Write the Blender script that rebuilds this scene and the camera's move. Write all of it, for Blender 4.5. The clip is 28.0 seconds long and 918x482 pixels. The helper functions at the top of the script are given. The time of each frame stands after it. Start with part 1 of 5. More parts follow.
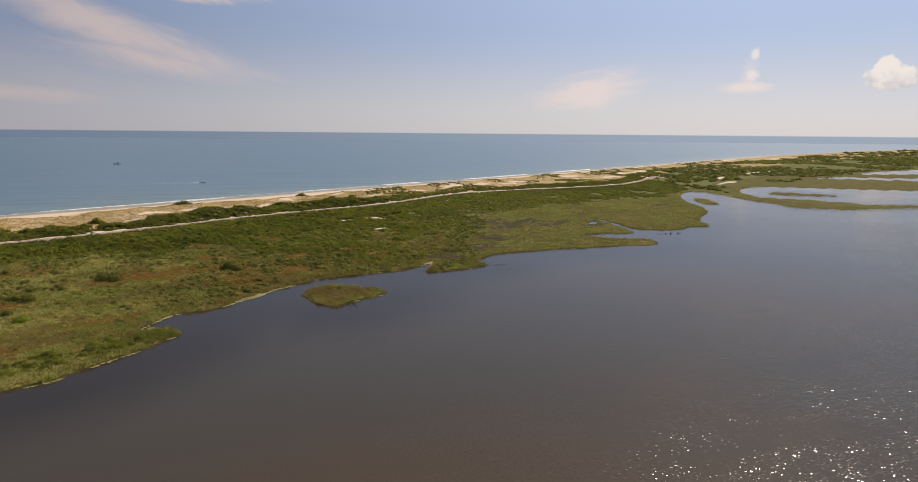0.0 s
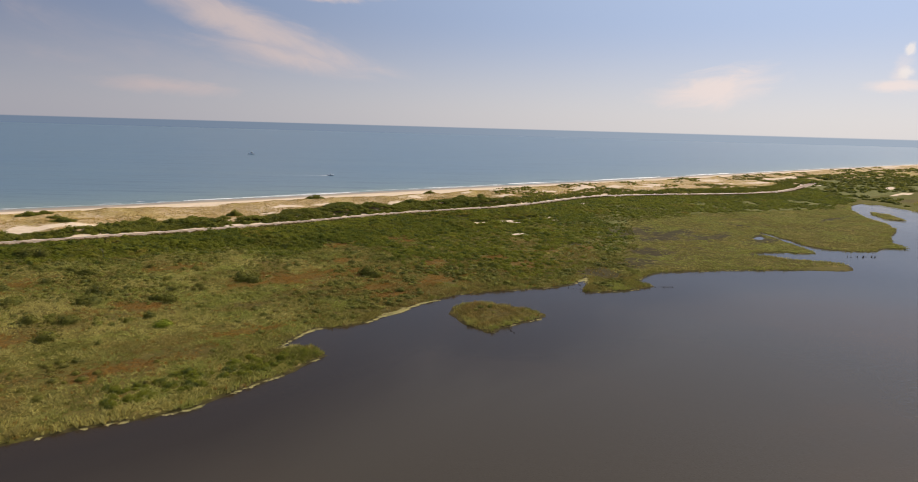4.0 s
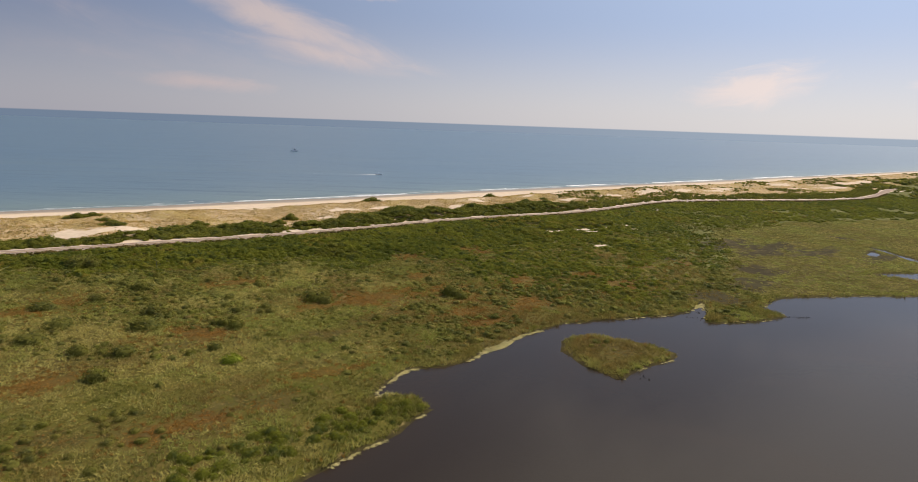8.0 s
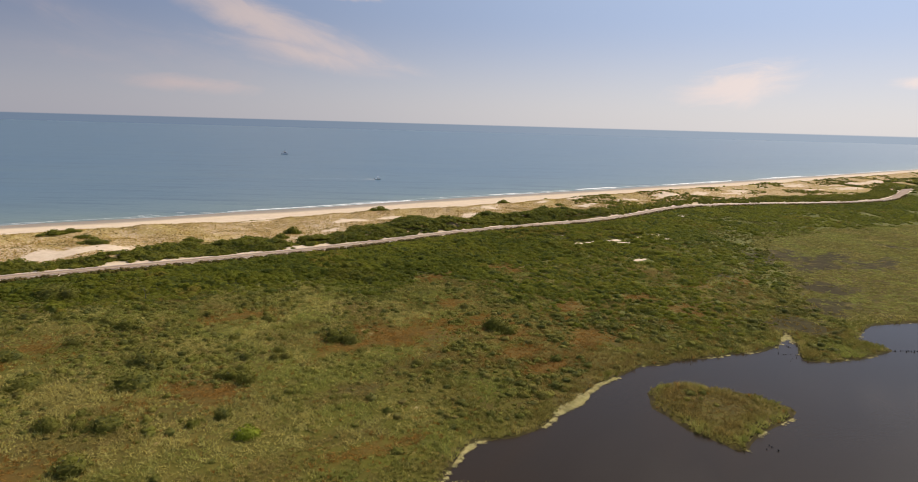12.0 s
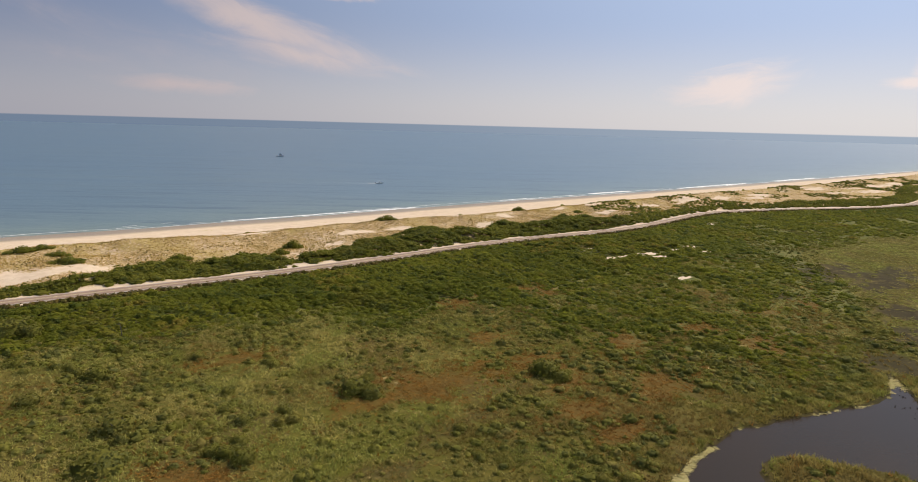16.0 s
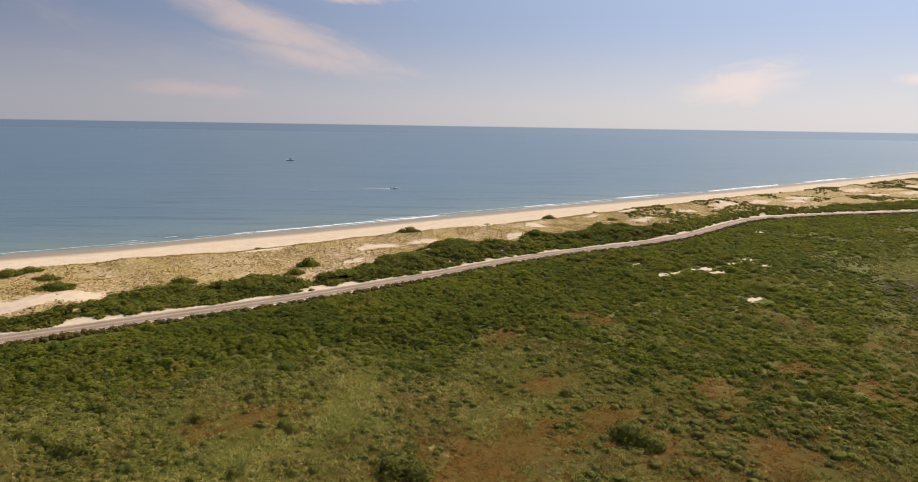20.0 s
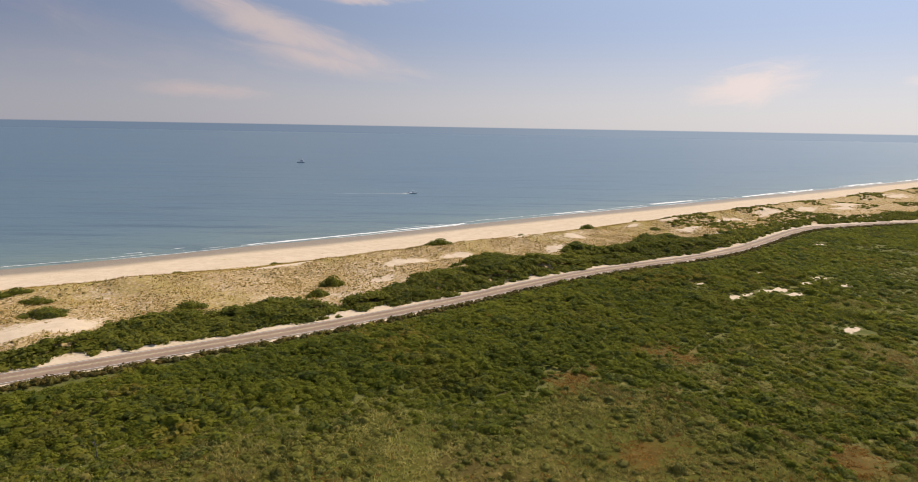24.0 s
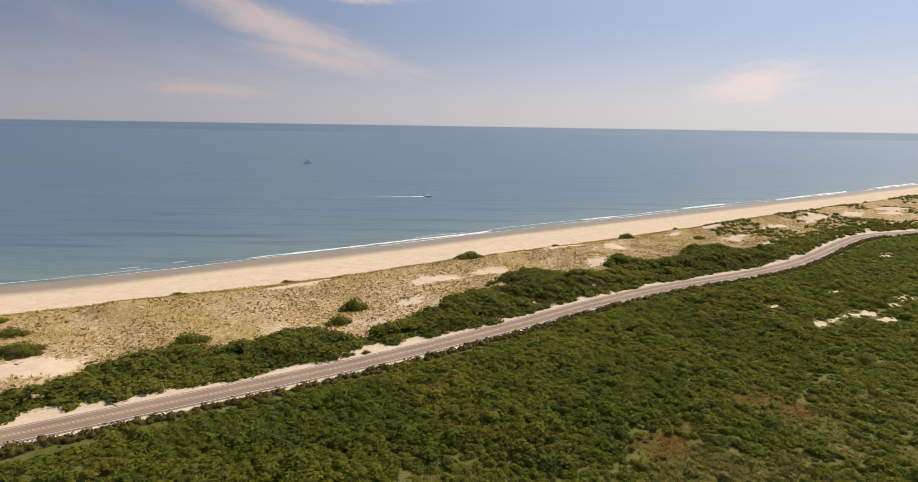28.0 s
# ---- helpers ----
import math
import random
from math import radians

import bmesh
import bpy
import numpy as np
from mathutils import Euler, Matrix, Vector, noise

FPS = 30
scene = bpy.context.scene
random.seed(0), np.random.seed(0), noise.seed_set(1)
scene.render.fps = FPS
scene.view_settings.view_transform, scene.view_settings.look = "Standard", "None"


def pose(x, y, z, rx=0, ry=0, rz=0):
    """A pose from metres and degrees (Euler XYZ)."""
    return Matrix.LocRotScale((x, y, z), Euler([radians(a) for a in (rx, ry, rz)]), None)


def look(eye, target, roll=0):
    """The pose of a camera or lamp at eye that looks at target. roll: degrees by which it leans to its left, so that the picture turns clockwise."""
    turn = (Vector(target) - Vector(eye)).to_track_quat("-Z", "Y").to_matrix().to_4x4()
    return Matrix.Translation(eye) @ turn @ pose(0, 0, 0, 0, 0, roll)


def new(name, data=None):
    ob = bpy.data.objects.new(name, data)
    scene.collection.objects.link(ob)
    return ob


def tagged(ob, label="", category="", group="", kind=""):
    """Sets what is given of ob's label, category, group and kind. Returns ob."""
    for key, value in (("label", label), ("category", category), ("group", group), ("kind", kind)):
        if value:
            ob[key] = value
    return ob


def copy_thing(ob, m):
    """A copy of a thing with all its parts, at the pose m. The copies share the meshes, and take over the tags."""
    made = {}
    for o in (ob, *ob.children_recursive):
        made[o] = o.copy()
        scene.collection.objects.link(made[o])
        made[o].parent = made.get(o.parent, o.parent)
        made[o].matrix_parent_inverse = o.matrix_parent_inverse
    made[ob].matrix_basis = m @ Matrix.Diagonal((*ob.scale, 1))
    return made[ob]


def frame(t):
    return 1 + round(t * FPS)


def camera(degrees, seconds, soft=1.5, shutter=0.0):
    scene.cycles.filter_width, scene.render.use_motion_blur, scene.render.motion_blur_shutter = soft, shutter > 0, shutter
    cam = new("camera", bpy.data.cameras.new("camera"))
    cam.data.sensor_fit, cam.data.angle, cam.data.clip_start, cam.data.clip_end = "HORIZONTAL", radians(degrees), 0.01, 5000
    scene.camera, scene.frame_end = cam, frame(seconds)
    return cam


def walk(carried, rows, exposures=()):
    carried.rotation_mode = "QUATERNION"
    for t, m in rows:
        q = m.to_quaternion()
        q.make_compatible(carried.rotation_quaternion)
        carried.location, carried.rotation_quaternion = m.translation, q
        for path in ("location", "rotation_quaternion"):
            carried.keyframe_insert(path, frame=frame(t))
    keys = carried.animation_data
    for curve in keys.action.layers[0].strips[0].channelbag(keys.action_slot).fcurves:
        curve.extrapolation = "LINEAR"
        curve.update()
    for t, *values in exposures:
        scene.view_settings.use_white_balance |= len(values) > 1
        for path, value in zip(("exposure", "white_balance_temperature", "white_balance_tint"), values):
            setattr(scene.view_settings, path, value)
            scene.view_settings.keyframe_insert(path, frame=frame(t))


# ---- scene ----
cam = camera(72.7, 28.0, soft=0.7)
PATH = [
    (0, (45.933, -111.899, 56.398), (46.443, -109.995, 56.058), 0.5),
    (0.5, (44.74, -107.677, 56.47), (45.238, -105.77, 56.127), 0.4),
    (1, (43.494, -103.507, 56.542), (43.978, -101.597, 56.199), 0.8),
    (1.5, (42.161, -99.429, 56.631), (42.619, -97.513, 56.285), 0.8),
    (2, (40.694, -95.44, 56.715), (41.098, -93.512, 56.367), 1.0),
    (2.5, (39.065, -91.465, 56.776), (39.398, -89.524, 56.425), 1.4),
    (3, (37.354, -87.475, 56.833), (37.617, -85.524, 56.479), 1.4),
    (3.5, (35.565, -83.387, 56.883), (35.787, -81.432, 56.528), 1.5),
    (4, (33.669, -79.285, 56.929), (33.842, -77.325, 56.571), 1.6),
    (4.5, (31.525, -75.225, 56.96), (31.66, -73.262, 56.602), 1.8),
    (6.5, (22.019, -59.106, 57.16), (22.098, -57.141, 56.795), 2.0),
    (7, (19.537, -55.122, 57.175), (19.612, -53.158, 56.808), 2.0),
    (8, (14.469, -47.23, 57.167), (14.54, -45.266, 56.798), 2.0),
    (9, (9.939, -39.043, 57.156), (10.009, -37.079, 56.785), 1.9),
    (10, (5.825, -30.772, 57.209), (5.899, -28.808, 56.839), 2.0),
    (11, (2.256, -22.624, 57.407), (2.344, -20.661, 57.035), 1.8),
    (12, (-1.049, -14.415, 57.589), (-0.938, -12.452, 57.222), 1.6),
    (15, (-8.384, 9.744, 57.89), (-8.257, 11.706, 57.525), 1.4),
    (16, (-10.423, 17.768, 57.87), (-10.295, 19.73, 57.505), 1.5),
    (17, (-12.381, 25.643, 57.908), (-12.259, 27.605, 57.544), 1.3),
    (18, (-14.357, 33.331, 58.043), (-14.239, 35.294, 57.681), 1.2),
    (19, (-16.468, 40.684, 58.18), (-16.358, 42.648, 57.82), 0.9),
    (20, (-18.774, 47.997, 58.363), (-18.674, 49.961, 58.001), 0.9),
    (21, (-21.612, 55.205, 58.409), (-21.521, 57.17, 58.05), 0.8),
    (24, (-30.342, 78.17, 58.355), (-30.264, 80.136, 57.996), 1.0),
    (25, (-33.037, 85.879, 58.321), (-32.964, 87.845, 57.961), 1.0),
    (26, (-35.898, 93.475, 58.493), (-35.825, 95.441, 58.133), 0.8),
    (27, (-38.517, 101.081, 58.588), (-38.447, 103.047, 58.227), 0.8),
    (28, (-40.839, 108.599, 58.476), (-40.773, 110.565, 58.114), 0.9),
]
walk(cam, [(t, look(eye, target, roll)) for t, eye, target, roll in PATH], exposures=[(0.0, -0.13, 6780, 10), (3.0, -0.05, 6780, 10), (7.0, 0.0, 6780, 10), (23.0, 0.0, 6780, 10), (28.0, -0.03, 6780, 10)])

# ---- light ----
SUN_AZ, SUN_EL = 46.0, 47.0          # degrees clockwise from +y, above the horizon
sun = new("sun", bpy.data.lights.new("sun", "SUN"))
sun.data.energy, sun.data.angle, sun.data.color = 3.95, radians(0.53), (1.0, 0.90, 0.76)
sun_way = Vector((math.sin(radians(SUN_AZ)) * math.cos(radians(SUN_EL)), math.cos(radians(SUN_AZ)) * math.cos(radians(SUN_EL)), math.sin(radians(SUN_EL))))
sun.matrix_world = look((0, 0, 300), Vector((0, 0, 300)) - sun_way)


class Nodes:
    """A small builder for node trees."""

    def __init__(self, tree):
        self.t = tree
        tree.nodes.clear()

    def add(self, kind, inputs=None):
        n = self.t.nodes.new(kind)
        for k, v in (inputs or {}).items():
            self.put(n.inputs[k], v)
        return n

    def put(self, socket, v):
        if isinstance(v, bpy.types.NodeSocket):
            self.t.links.new(v, socket)
        else:
            socket.default_value = v

    def math(self, op, a, b=0.0, c=0.0, clamp=False):
        n = self.t.nodes.new("ShaderNodeMath")
        n.operation, n.use_clamp = op, clamp
        for i, v in enumerate((a, b, c)):
            self.put(n.inputs[i], v)
        return n.outputs[0]

    def mix(self, f, a, b, blend="MIX"):
        n = self.t.nodes.new("ShaderNodeMix")
        n.data_type, n.blend_type, n.clamp_factor = "RGBA", blend, True
        self.put(n.inputs[0], f)
        self.put(n.inputs[6], a)
        self.put(n.inputs[7], b)
        return n.outputs[2]

    def ramp(self, v, lo, hi, a=0.0, b=1.0):
        n = self.t.nodes.new("ShaderNodeMapRange")
        n.interpolation_type = "SMOOTHSTEP"
        for i, u in enumerate((v, lo, hi, a, b)):
            self.put(n.inputs[i], u)
        return n.outputs[0]

    def noise(self, where, scale, detail=3.0, rough=0.55, distort=0.0):
        n = self.t.nodes.new("ShaderNodeTexNoise")
        for k, v in (("Vector", where), ("Scale", scale), ("Detail", detail), ("Roughness", rough), ("Distortion", distort)):
            self.put(n.inputs[k], v)
        return n.outputs[0]

    def attr(self, name):
        n = self.t.nodes.new("ShaderNodeAttribute")
        n.attribute_name = name
        return n.outputs["Fac"]


def rgb(r, g, b):
    return (r, g, b, 1.0)


# sky, with its clouds and the hazy sea line far off
world = bpy.data.worlds.new("sky")
scene.world = world
world.use_nodes = True
W = Nodes(world.node_tree)
sky = W.add("ShaderNodeTexSky")
sky.sky_type, sky.sun_disc, sky.sun_elevation, sky.sun_rotation = "NISHITA", False, radians(SUN_EL), radians(SUN_AZ)
sky.altitude, sky.air_density, sky.dust_density, sky.ozone_density = 60.0, 1.0, 1.4, 1.6
way = W.add("ShaderNodeTexCoord").outputs["Generated"]
xyz = W.add("ShaderNodeSeparateXYZ", {0: way}).outputs
az = W.math("MULTIPLY", W.math("ARCTAN2", xyz[0], xyz[1]), 180 / math.pi)
el = W.math("MULTIPLY", W.math("ARCSINE", xyz[2]), 180 / math.pi)
puffs = W.add("ShaderNodeCombineXYZ", {0: az, 1: el, 2: 0.0}).outputs[0]


def cloud(a, e, long, high, lean, soft, grain, thick, fray=1.7, on=None):
    """An oval cloud at azimuth a and elevation e, in degrees, that leans and is frayed by noise."""
    c, s = math.cos(radians(lean)), math.sin(radians(lean))
    da, de = W.math("SUBTRACT", az, a), W.math("SUBTRACT", el, e)
    u = W.math("DIVIDE", W.math("ADD", W.math("MULTIPLY", da, c), W.math("MULTIPLY", de, s)), long)
    v = W.math("DIVIDE", W.math("SUBTRACT", W.math("MULTIPLY", de, c), W.math("MULTIPLY", da, s)), high)
    r = W.math("SQRT", W.math("ADD", W.math("MULTIPLY", u, u), W.math("MULTIPLY", v, v)))
    fibres = W.add("ShaderNodeCombineXYZ", {0: W.math("MULTIPLY", u, long * 0.55), 1: W.math("MULTIPLY", v, high * 1.7), 2: a * 0.37}).outputs[0]
    n = W.noise(on or fibres, grain, 3.0 if on else 6.0, 0.55 if on else 0.62, 0.3 if on else 0.9)
    body = W.math("ADD", W.math("SUBTRACT", 1.0, r), W.math("MULTIPLY", W.math("SUBTRACT", n, 0.5), fray))
    return W.math("MULTIPLY", W.ramp(body, 0.0, soft), thick)


wisps = [cloud(-14.2, 8.0, 14.0, 2.0, -16, 0.9, 0.35, 0.95, 1.0), cloud(-10.0, 5.5, 11.0, 1.5, -7, 1.1, 0.35, 0.9, 1.1), cloud(-19.8, 2.7, 7.0, 1.0, -2, 1.0, 0.4, 0.85, 1.1), cloud(-7.5, 6.0, 8.5, 1.7, -14, 1.2, 0.35, 0.75, 1.2),
         cloud(-29.0, 7.6, 10.0, 2.2, -20, 2.2, 0.4, 0.35), cloud(-6.5, 10.5, 5.5, 0.6, 1, 1.0, 0.5, 0.8), cloud(-27.0, 4.5, 9.0, 1.6, -5, 2.2, 0.4, 0.35), cloud(-20.0, 5.0, 11.0, 2.6, -12, 2.4, 0.4, 0.4),
         cloud(26.6, 3.7, 6.0, 2.1, 9, 0.9, 0.45, 0.95, 1.2), cloud(38.8, 3.9, 2.8, 0.6, 0, 0.8, 0.6, 0.9, 1.0), cloud(39.2, 4.8, 0.9, 1.9, -6, 1.0, 0.7, 0.6, 1.2)]
heaps = [cloud(48.6, 4.4, 1.6, 1.15, 0, 0.28, 1.1, 1.0, 0.8, puffs), cloud(48.5, 5.3, 0.9, 0.75, 0, 0.28, 1.3, 1.0, 0.8, puffs), cloud(49.7, 4.3, 0.9, 0.9, 0, 0.28, 1.3, 1.0, 0.8, puffs), cloud(39.5, 6.5, 0.5, 0.55, 0, 0.6, 1.6, 0.75, 1.1, puffs), cloud(39.4, 4.8, 0.7, 0.6, 0, 0.7, 1.4, 0.6, 1.1, puffs)]
veil = wisps[0]
for w in wisps[1:]:
    veil = W.math("MAXIMUM", veil, w)
heap = heaps[0]
for w in heaps[1:]:
    heap = W.math("MAXIMUM", heap, w)
lit = W.math("ADD", W.math("MULTIPLY", W.math("SUBTRACT", el, 4.2), 0.5), W.math("MULTIPLY", W.math("SUBTRACT", W.noise(puffs, 1.3, 2.0, 0.5), 0.5), 1.9))
billow = W.ramp(lit, -0.7, 0.5)
sky_light = W.add("ShaderNodeBackground", {"Color": sky.outputs[0], "Strength": 0.13}).outputs[0]
heap_light = W.add("ShaderNodeBackground", {"Color": W.mix(billow, rgb(0.64, 0.62, 0.66), rgb(0.93, 0.87, 0.84)), "Strength": 1.0}).outputs[0]
sunward = W.ramp(az, -45.0, 45.0)
cloud_light = W.add("ShaderNodeBackground", {"Color": W.mix(sunward, rgb(0.47, 0.40, 0.425), rgb(0.88, 0.78, 0.77)), "Strength": 1.0}).outputs[0]
high_c = W.mix(sunward, rgb(0.160, 0.202, 0.330), rgb(0.43, 0.55, 0.82))
low_c = W.mix(sunward, rgb(0.355, 0.36, 0.43), rgb(0.71, 0.705, 0.745))
haze_light = W.add("ShaderNodeBackground", {"Color": W.mix(W.ramp(el, 0.0, 10.0), low_c, high_c), "Strength": 1.0}).outputs[0]
sea_line = W.add("ShaderNodeBackground", {"Color": W.mix(W.math("POWER", sunward, 1.5), rgb(0.158, 0.218, 0.315), rgb(0.355, 0.43, 0.54)), "Strength": 1.0}).outputs[0]
mixed = W.add("ShaderNodeMixShader", {0: W.ramp(el, 40.0, 6.0, 0.0, 0.92), 1: sky_light, 2: haze_light}).outputs[0]
mixed = W.add("ShaderNodeMixShader", {0: veil, 1: mixed, 2: cloud_light}).outputs[0]
mixed = W.add("ShaderNodeMixShader", {0: heap, 1: mixed, 2: heap_light}).outputs[0]
mixed = W.add("ShaderNodeMixShader", {0: W.ramp(el, 0.06, -0.06), 1: mixed, 2: sea_line}).outputs[0]
W.add("ShaderNodeOutputWorld", {0: mixed})


# ---- materials ----
def material(name):
    m = bpy.data.materials.new(name)
    m.use_nodes = True
    return m, Nodes(m.node_tree)


def finish(N, color, rough=0.8, bump=None, strength=0.3, distance=0.1, spec=0.3, extra=None):
    b = N.add("ShaderNodeBsdfPrincipled", {"Base Color": color, "Roughness": rough, "Specular IOR Level": spec, **(extra or {})})
    if bump is not None:
        N.put(b.inputs["Normal"], N.add("ShaderNodeBump", {"Height": bump, "Strength": strength, "Distance": distance}).outputs[0])
    N.add("ShaderNodeOutputMaterial", {0: b.outputs[0]})
    return b


def place_of(N):
    return N.add("ShaderNodeNewGeometry").outputs["Position"]


def ground_material():
    m, N = material("ground_soil_and_sand")
    p = place_of(N)
    big, mid, fine = N.noise(p, 0.035, 4), N.noise(p, 0.3, 4, 0.6), N.noise(p, 2.2, 3, 0.65)
    floor_c = N.mix(N.ramp(mid, 0.35, 0.65), rgb(0.105, 0.112, 0.028), rgb(0.160, 0.150, 0.046))
    soft_zone = N.noise(p, 0.016, 3, 0.5, 0.6)
    marsh_c = N.mix(N.ramp(mid, 0.3, 0.7), rgb(0.099, 0.084, 0.017), rgb(0.133, 0.103, 0.025))
    marsh_c = N.mix(N.ramp(soft_zone, 0.42, 0.58, 0.0, 0.85), marsh_c, rgb(0.099, 0.099, 0.014))
    marsh_c = N.mix(N.ramp(soft_zone, 0.44, 0.34, 0.0, 0.7), marsh_c, rgb(0.085, 0.064, 0.019))
    marsh_c = N.mix(N.ramp(N.noise(p, 0.055, 5, 0.65, 0.8), 0.50, 0.64, 0.0, 0.65), marsh_c, rgb(0.085, 0.059, 0.018))
    marsh_c = N.mix(N.ramp(N.noise(p, 0.9, 4, 0.7), 0.5, 0.72, 0.0, 0.7), marsh_c, rgb(0.146, 0.123, 0.031))
    marsh_c = N.mix(N.ramp(fine, 0.5, 0.75, 0.0, 0.5), marsh_c, rgb(0.050, 0.042, 0.011))
    rust_c = N.mix(N.ramp(mid, 0.35, 0.7), rgb(0.150, 0.070, 0.016), rgb(0.115, 0.070, 0.020))
    mud_c = N.mix(N.ramp(mid, 0.35, 0.65), rgb(0.034, 0.026, 0.013), rgb(0.054, 0.043, 0.019))
    sand_c = N.mix(N.ramp(mid, 0.3, 0.7), rgb(0.63, 0.485, 0.345), rgb(0.73, 0.588, 0.438))
    sand_c = N.mix(N.ramp(big, 0.35, 0.65, 0.0, 0.35), sand_c, rgb(0.68, 0.54, 0.37))
    specks = N.noise(p, 1.0, 4, 0.7)
    dry_c = N.mix(N.ramp(mid, 0.35, 0.65), rgb(0.36, 0.232, 0.080), rgb(0.49, 0.335, 0.132))
    dry_c = N.mix(N.ramp(specks, 0.52, 0.62, 0.0, 0.8), dry_c, rgb(0.20, 0.145, 0.075))
    dry_c = N.mix(N.ramp(specks, 0.46, 0.38, 0.0, 0.8), dry_c, sand_c)
    edge = N.math("ADD", N.math("MULTIPLY", N.math("SUBTRACT", mid, 0.5), 0.8), N.math("ADD", N.math("MULTIPLY", N.math("SUBTRACT", N.noise(p, 0.09, 4, 0.6), 0.5), 1.2), N.math("MULTIPLY", N.math("SUBTRACT", N.noise(p, 1.1, 3, 0.6), 0.5), 1.1)))

    def cover(name, a=0.3, b=0.7):
        return N.ramp(N.math("ADD", N.attr(name), edge), a, b)

    c = N.mix(cover("marsh"), floor_c, marsh_c)
    c = N.mix(N.math("MULTIPLY", cover("rust", 0.0, 1.3), 0.7), c, rust_c)
    c = N.mix(N.math("MULTIPLY", cover("mud", 0.2, 0.9), 0.9), c, mud_c)
    c = N.mix(cover("sand", 0.4, 0.6), c, sand_c)
    c = N.mix(N.math("MULTIPLY", cover("dry", 0.2, 0.7), 0.85), c, dry_c)
    c = N.mix(N.math("MULTIPLY", cover("grassy", 0.0, 1.1), 0.8), c, N.mix(N.ramp(mid, 0.3, 0.7), rgb(0.310, 0.245, 0.045), rgb(0.42, 0.325, 0.085)))
    wet = N.attr("wet")
    c = N.mix(N.math("MULTIPLY", wet, 0.75), c, rgb(0.20, 0.165, 0.125))
    rough = N.math("SUBTRACT", 0.95, N.math("MULTIPLY", wet, 0.55))
    finish(N, c, rough, N.math("ADD", N.math("MULTIPLY", mid, 0.7), N.math("MULTIPLY", fine, 0.35)), 0.5, 0.5, 0.08)
    return m


def water_material(name, deep, shallow, wave, fine, strength, rough, spec, streak, facet, tilt, swell=0.0):
    """Water with ripples, whose light and dark streaks are also painted, and small facets that tilt a little and catch
    the sun.
    """
    m, N = material(name)
    p = place_of(N)
    along = N.add("ShaderNodeMapping", {0: p, 2: (0, 0, radians(-36)), 3: (0.6, 1.0, 1.0)}).outputs[0]
    n1, n2, n3 = N.noise(along, wave, 4, 0.6), N.noise(along, fine, 3, 0.6), N.noise(along, 0.011, 4, 0.55, 0.6)
    c = N.mix(N.attr("shallow"), N.mix(N.attr("turbid"), N.mix(0.7, deep, rgb(0.018, 0.010, 0.005)), deep), shallow)
    c = N.mix(N.math("MULTIPLY", N.ramp(n3, 0.42, 0.66, 0.0, streak), N.attr("turbid")), c, rgb(0.074, 0.050, 0.030))
    # Wave light and dark, painted as streaks into the colour; swell sets how strong.
    rows_ = N.add("ShaderNodeMapping", {0: p, 2: (0, 0, radians(-30)), 3: (0.09, 1.0, 1.0)}).outputs[0]
    c = N.mix(N.ramp(N.noise(rows_, 0.10, 4, 0.65, 0.3), 0.48, 0.68, 0.0, swell), c, N.mix(0.5, deep, rgb(0.02, 0.04, 0.06)))
    c = N.mix(N.ramp(N.noise(rows_, 0.022, 3, 0.6, 0.3), 0.45, 0.65, 0.0, swell * 0.6), c, N.mix(0.6, shallow, deep))
    short = N.add("ShaderNodeMapping", {0: p, 2: (0, 0, radians(-33)), 3: (0.16, 1.0, 1.0)}).outputs[0]
    c = N.mix(N.ramp(N.noise(short, 0.42, 4, 0.7, 0.4), 0.55, 0.75, 0.0, swell * 1.3), c, N.mix(0.6, deep, rgb(0.02, 0.04, 0.06)))
    c = N.mix(N.ramp(N.noise(short, 0.28, 4, 0.7, 0.4), 0.58, 0.78, 0.0, swell), c, N.mix(0.5, shallow, rgb(0.24, 0.29, 0.31)))
    h = N.math("ADD", N.math("MULTIPLY", n1, 1.0), N.math("MULTIPLY", n2, 0.35))
    cell = N.add("ShaderNodeTexVoronoi", {"Vector": N.add("ShaderNodeMapping", {0: p, 2: (0, 0, radians(-60)), 3: (0.55, 1.0, 1.0)}).outputs[0], "Scale": facet})
    pick = N.add("ShaderNodeSeparateXYZ", {0: cell.outputs["Color"]}).outputs
    gust = N.math("MULTIPLY", N.ramp(N.noise(along, 0.05, 4, 0.6, 0.8), 0.36, 0.6, 0.45, 1.0), N.attr("open"))
    steep = N.math("MULTIPLY", N.math("MULTIPLY", N.math("POWER", pick[2], 2.0), tilt), gust)
    turn = N.math("MULTIPLY", pick[0], 2 * math.pi)
    lean = N.add("ShaderNodeCombineXYZ", {0: N.math("MULTIPLY", N.math("COSINE", turn), steep), 1: N.math("MULTIPLY", N.math("SINE", turn), steep), 2: 1.0}).outputs[0]
    up = N.t.nodes.new("ShaderNodeVectorMath")
    up.operation = "NORMALIZE"
    N.put(up.inputs[0], lean)
    even = N.ramp(n3, 0.3, 0.7, rough * (1 - 0.3 * streak), rough * (1 + 0.4 * streak))
    b = N.add("ShaderNodeBsdfPrincipled", {"Base Color": c, "Roughness": N.math("ADD", even, N.math("MULTIPLY", steep, 0.1)), "Specular IOR Level": spec, "IOR": 1.33})
    N.put(b.inputs["Normal"], N.add("ShaderNodeBump", {"Height": h, "Strength": strength, "Distance": 1.0, "Normal": up.outputs[0]}).outputs[0])
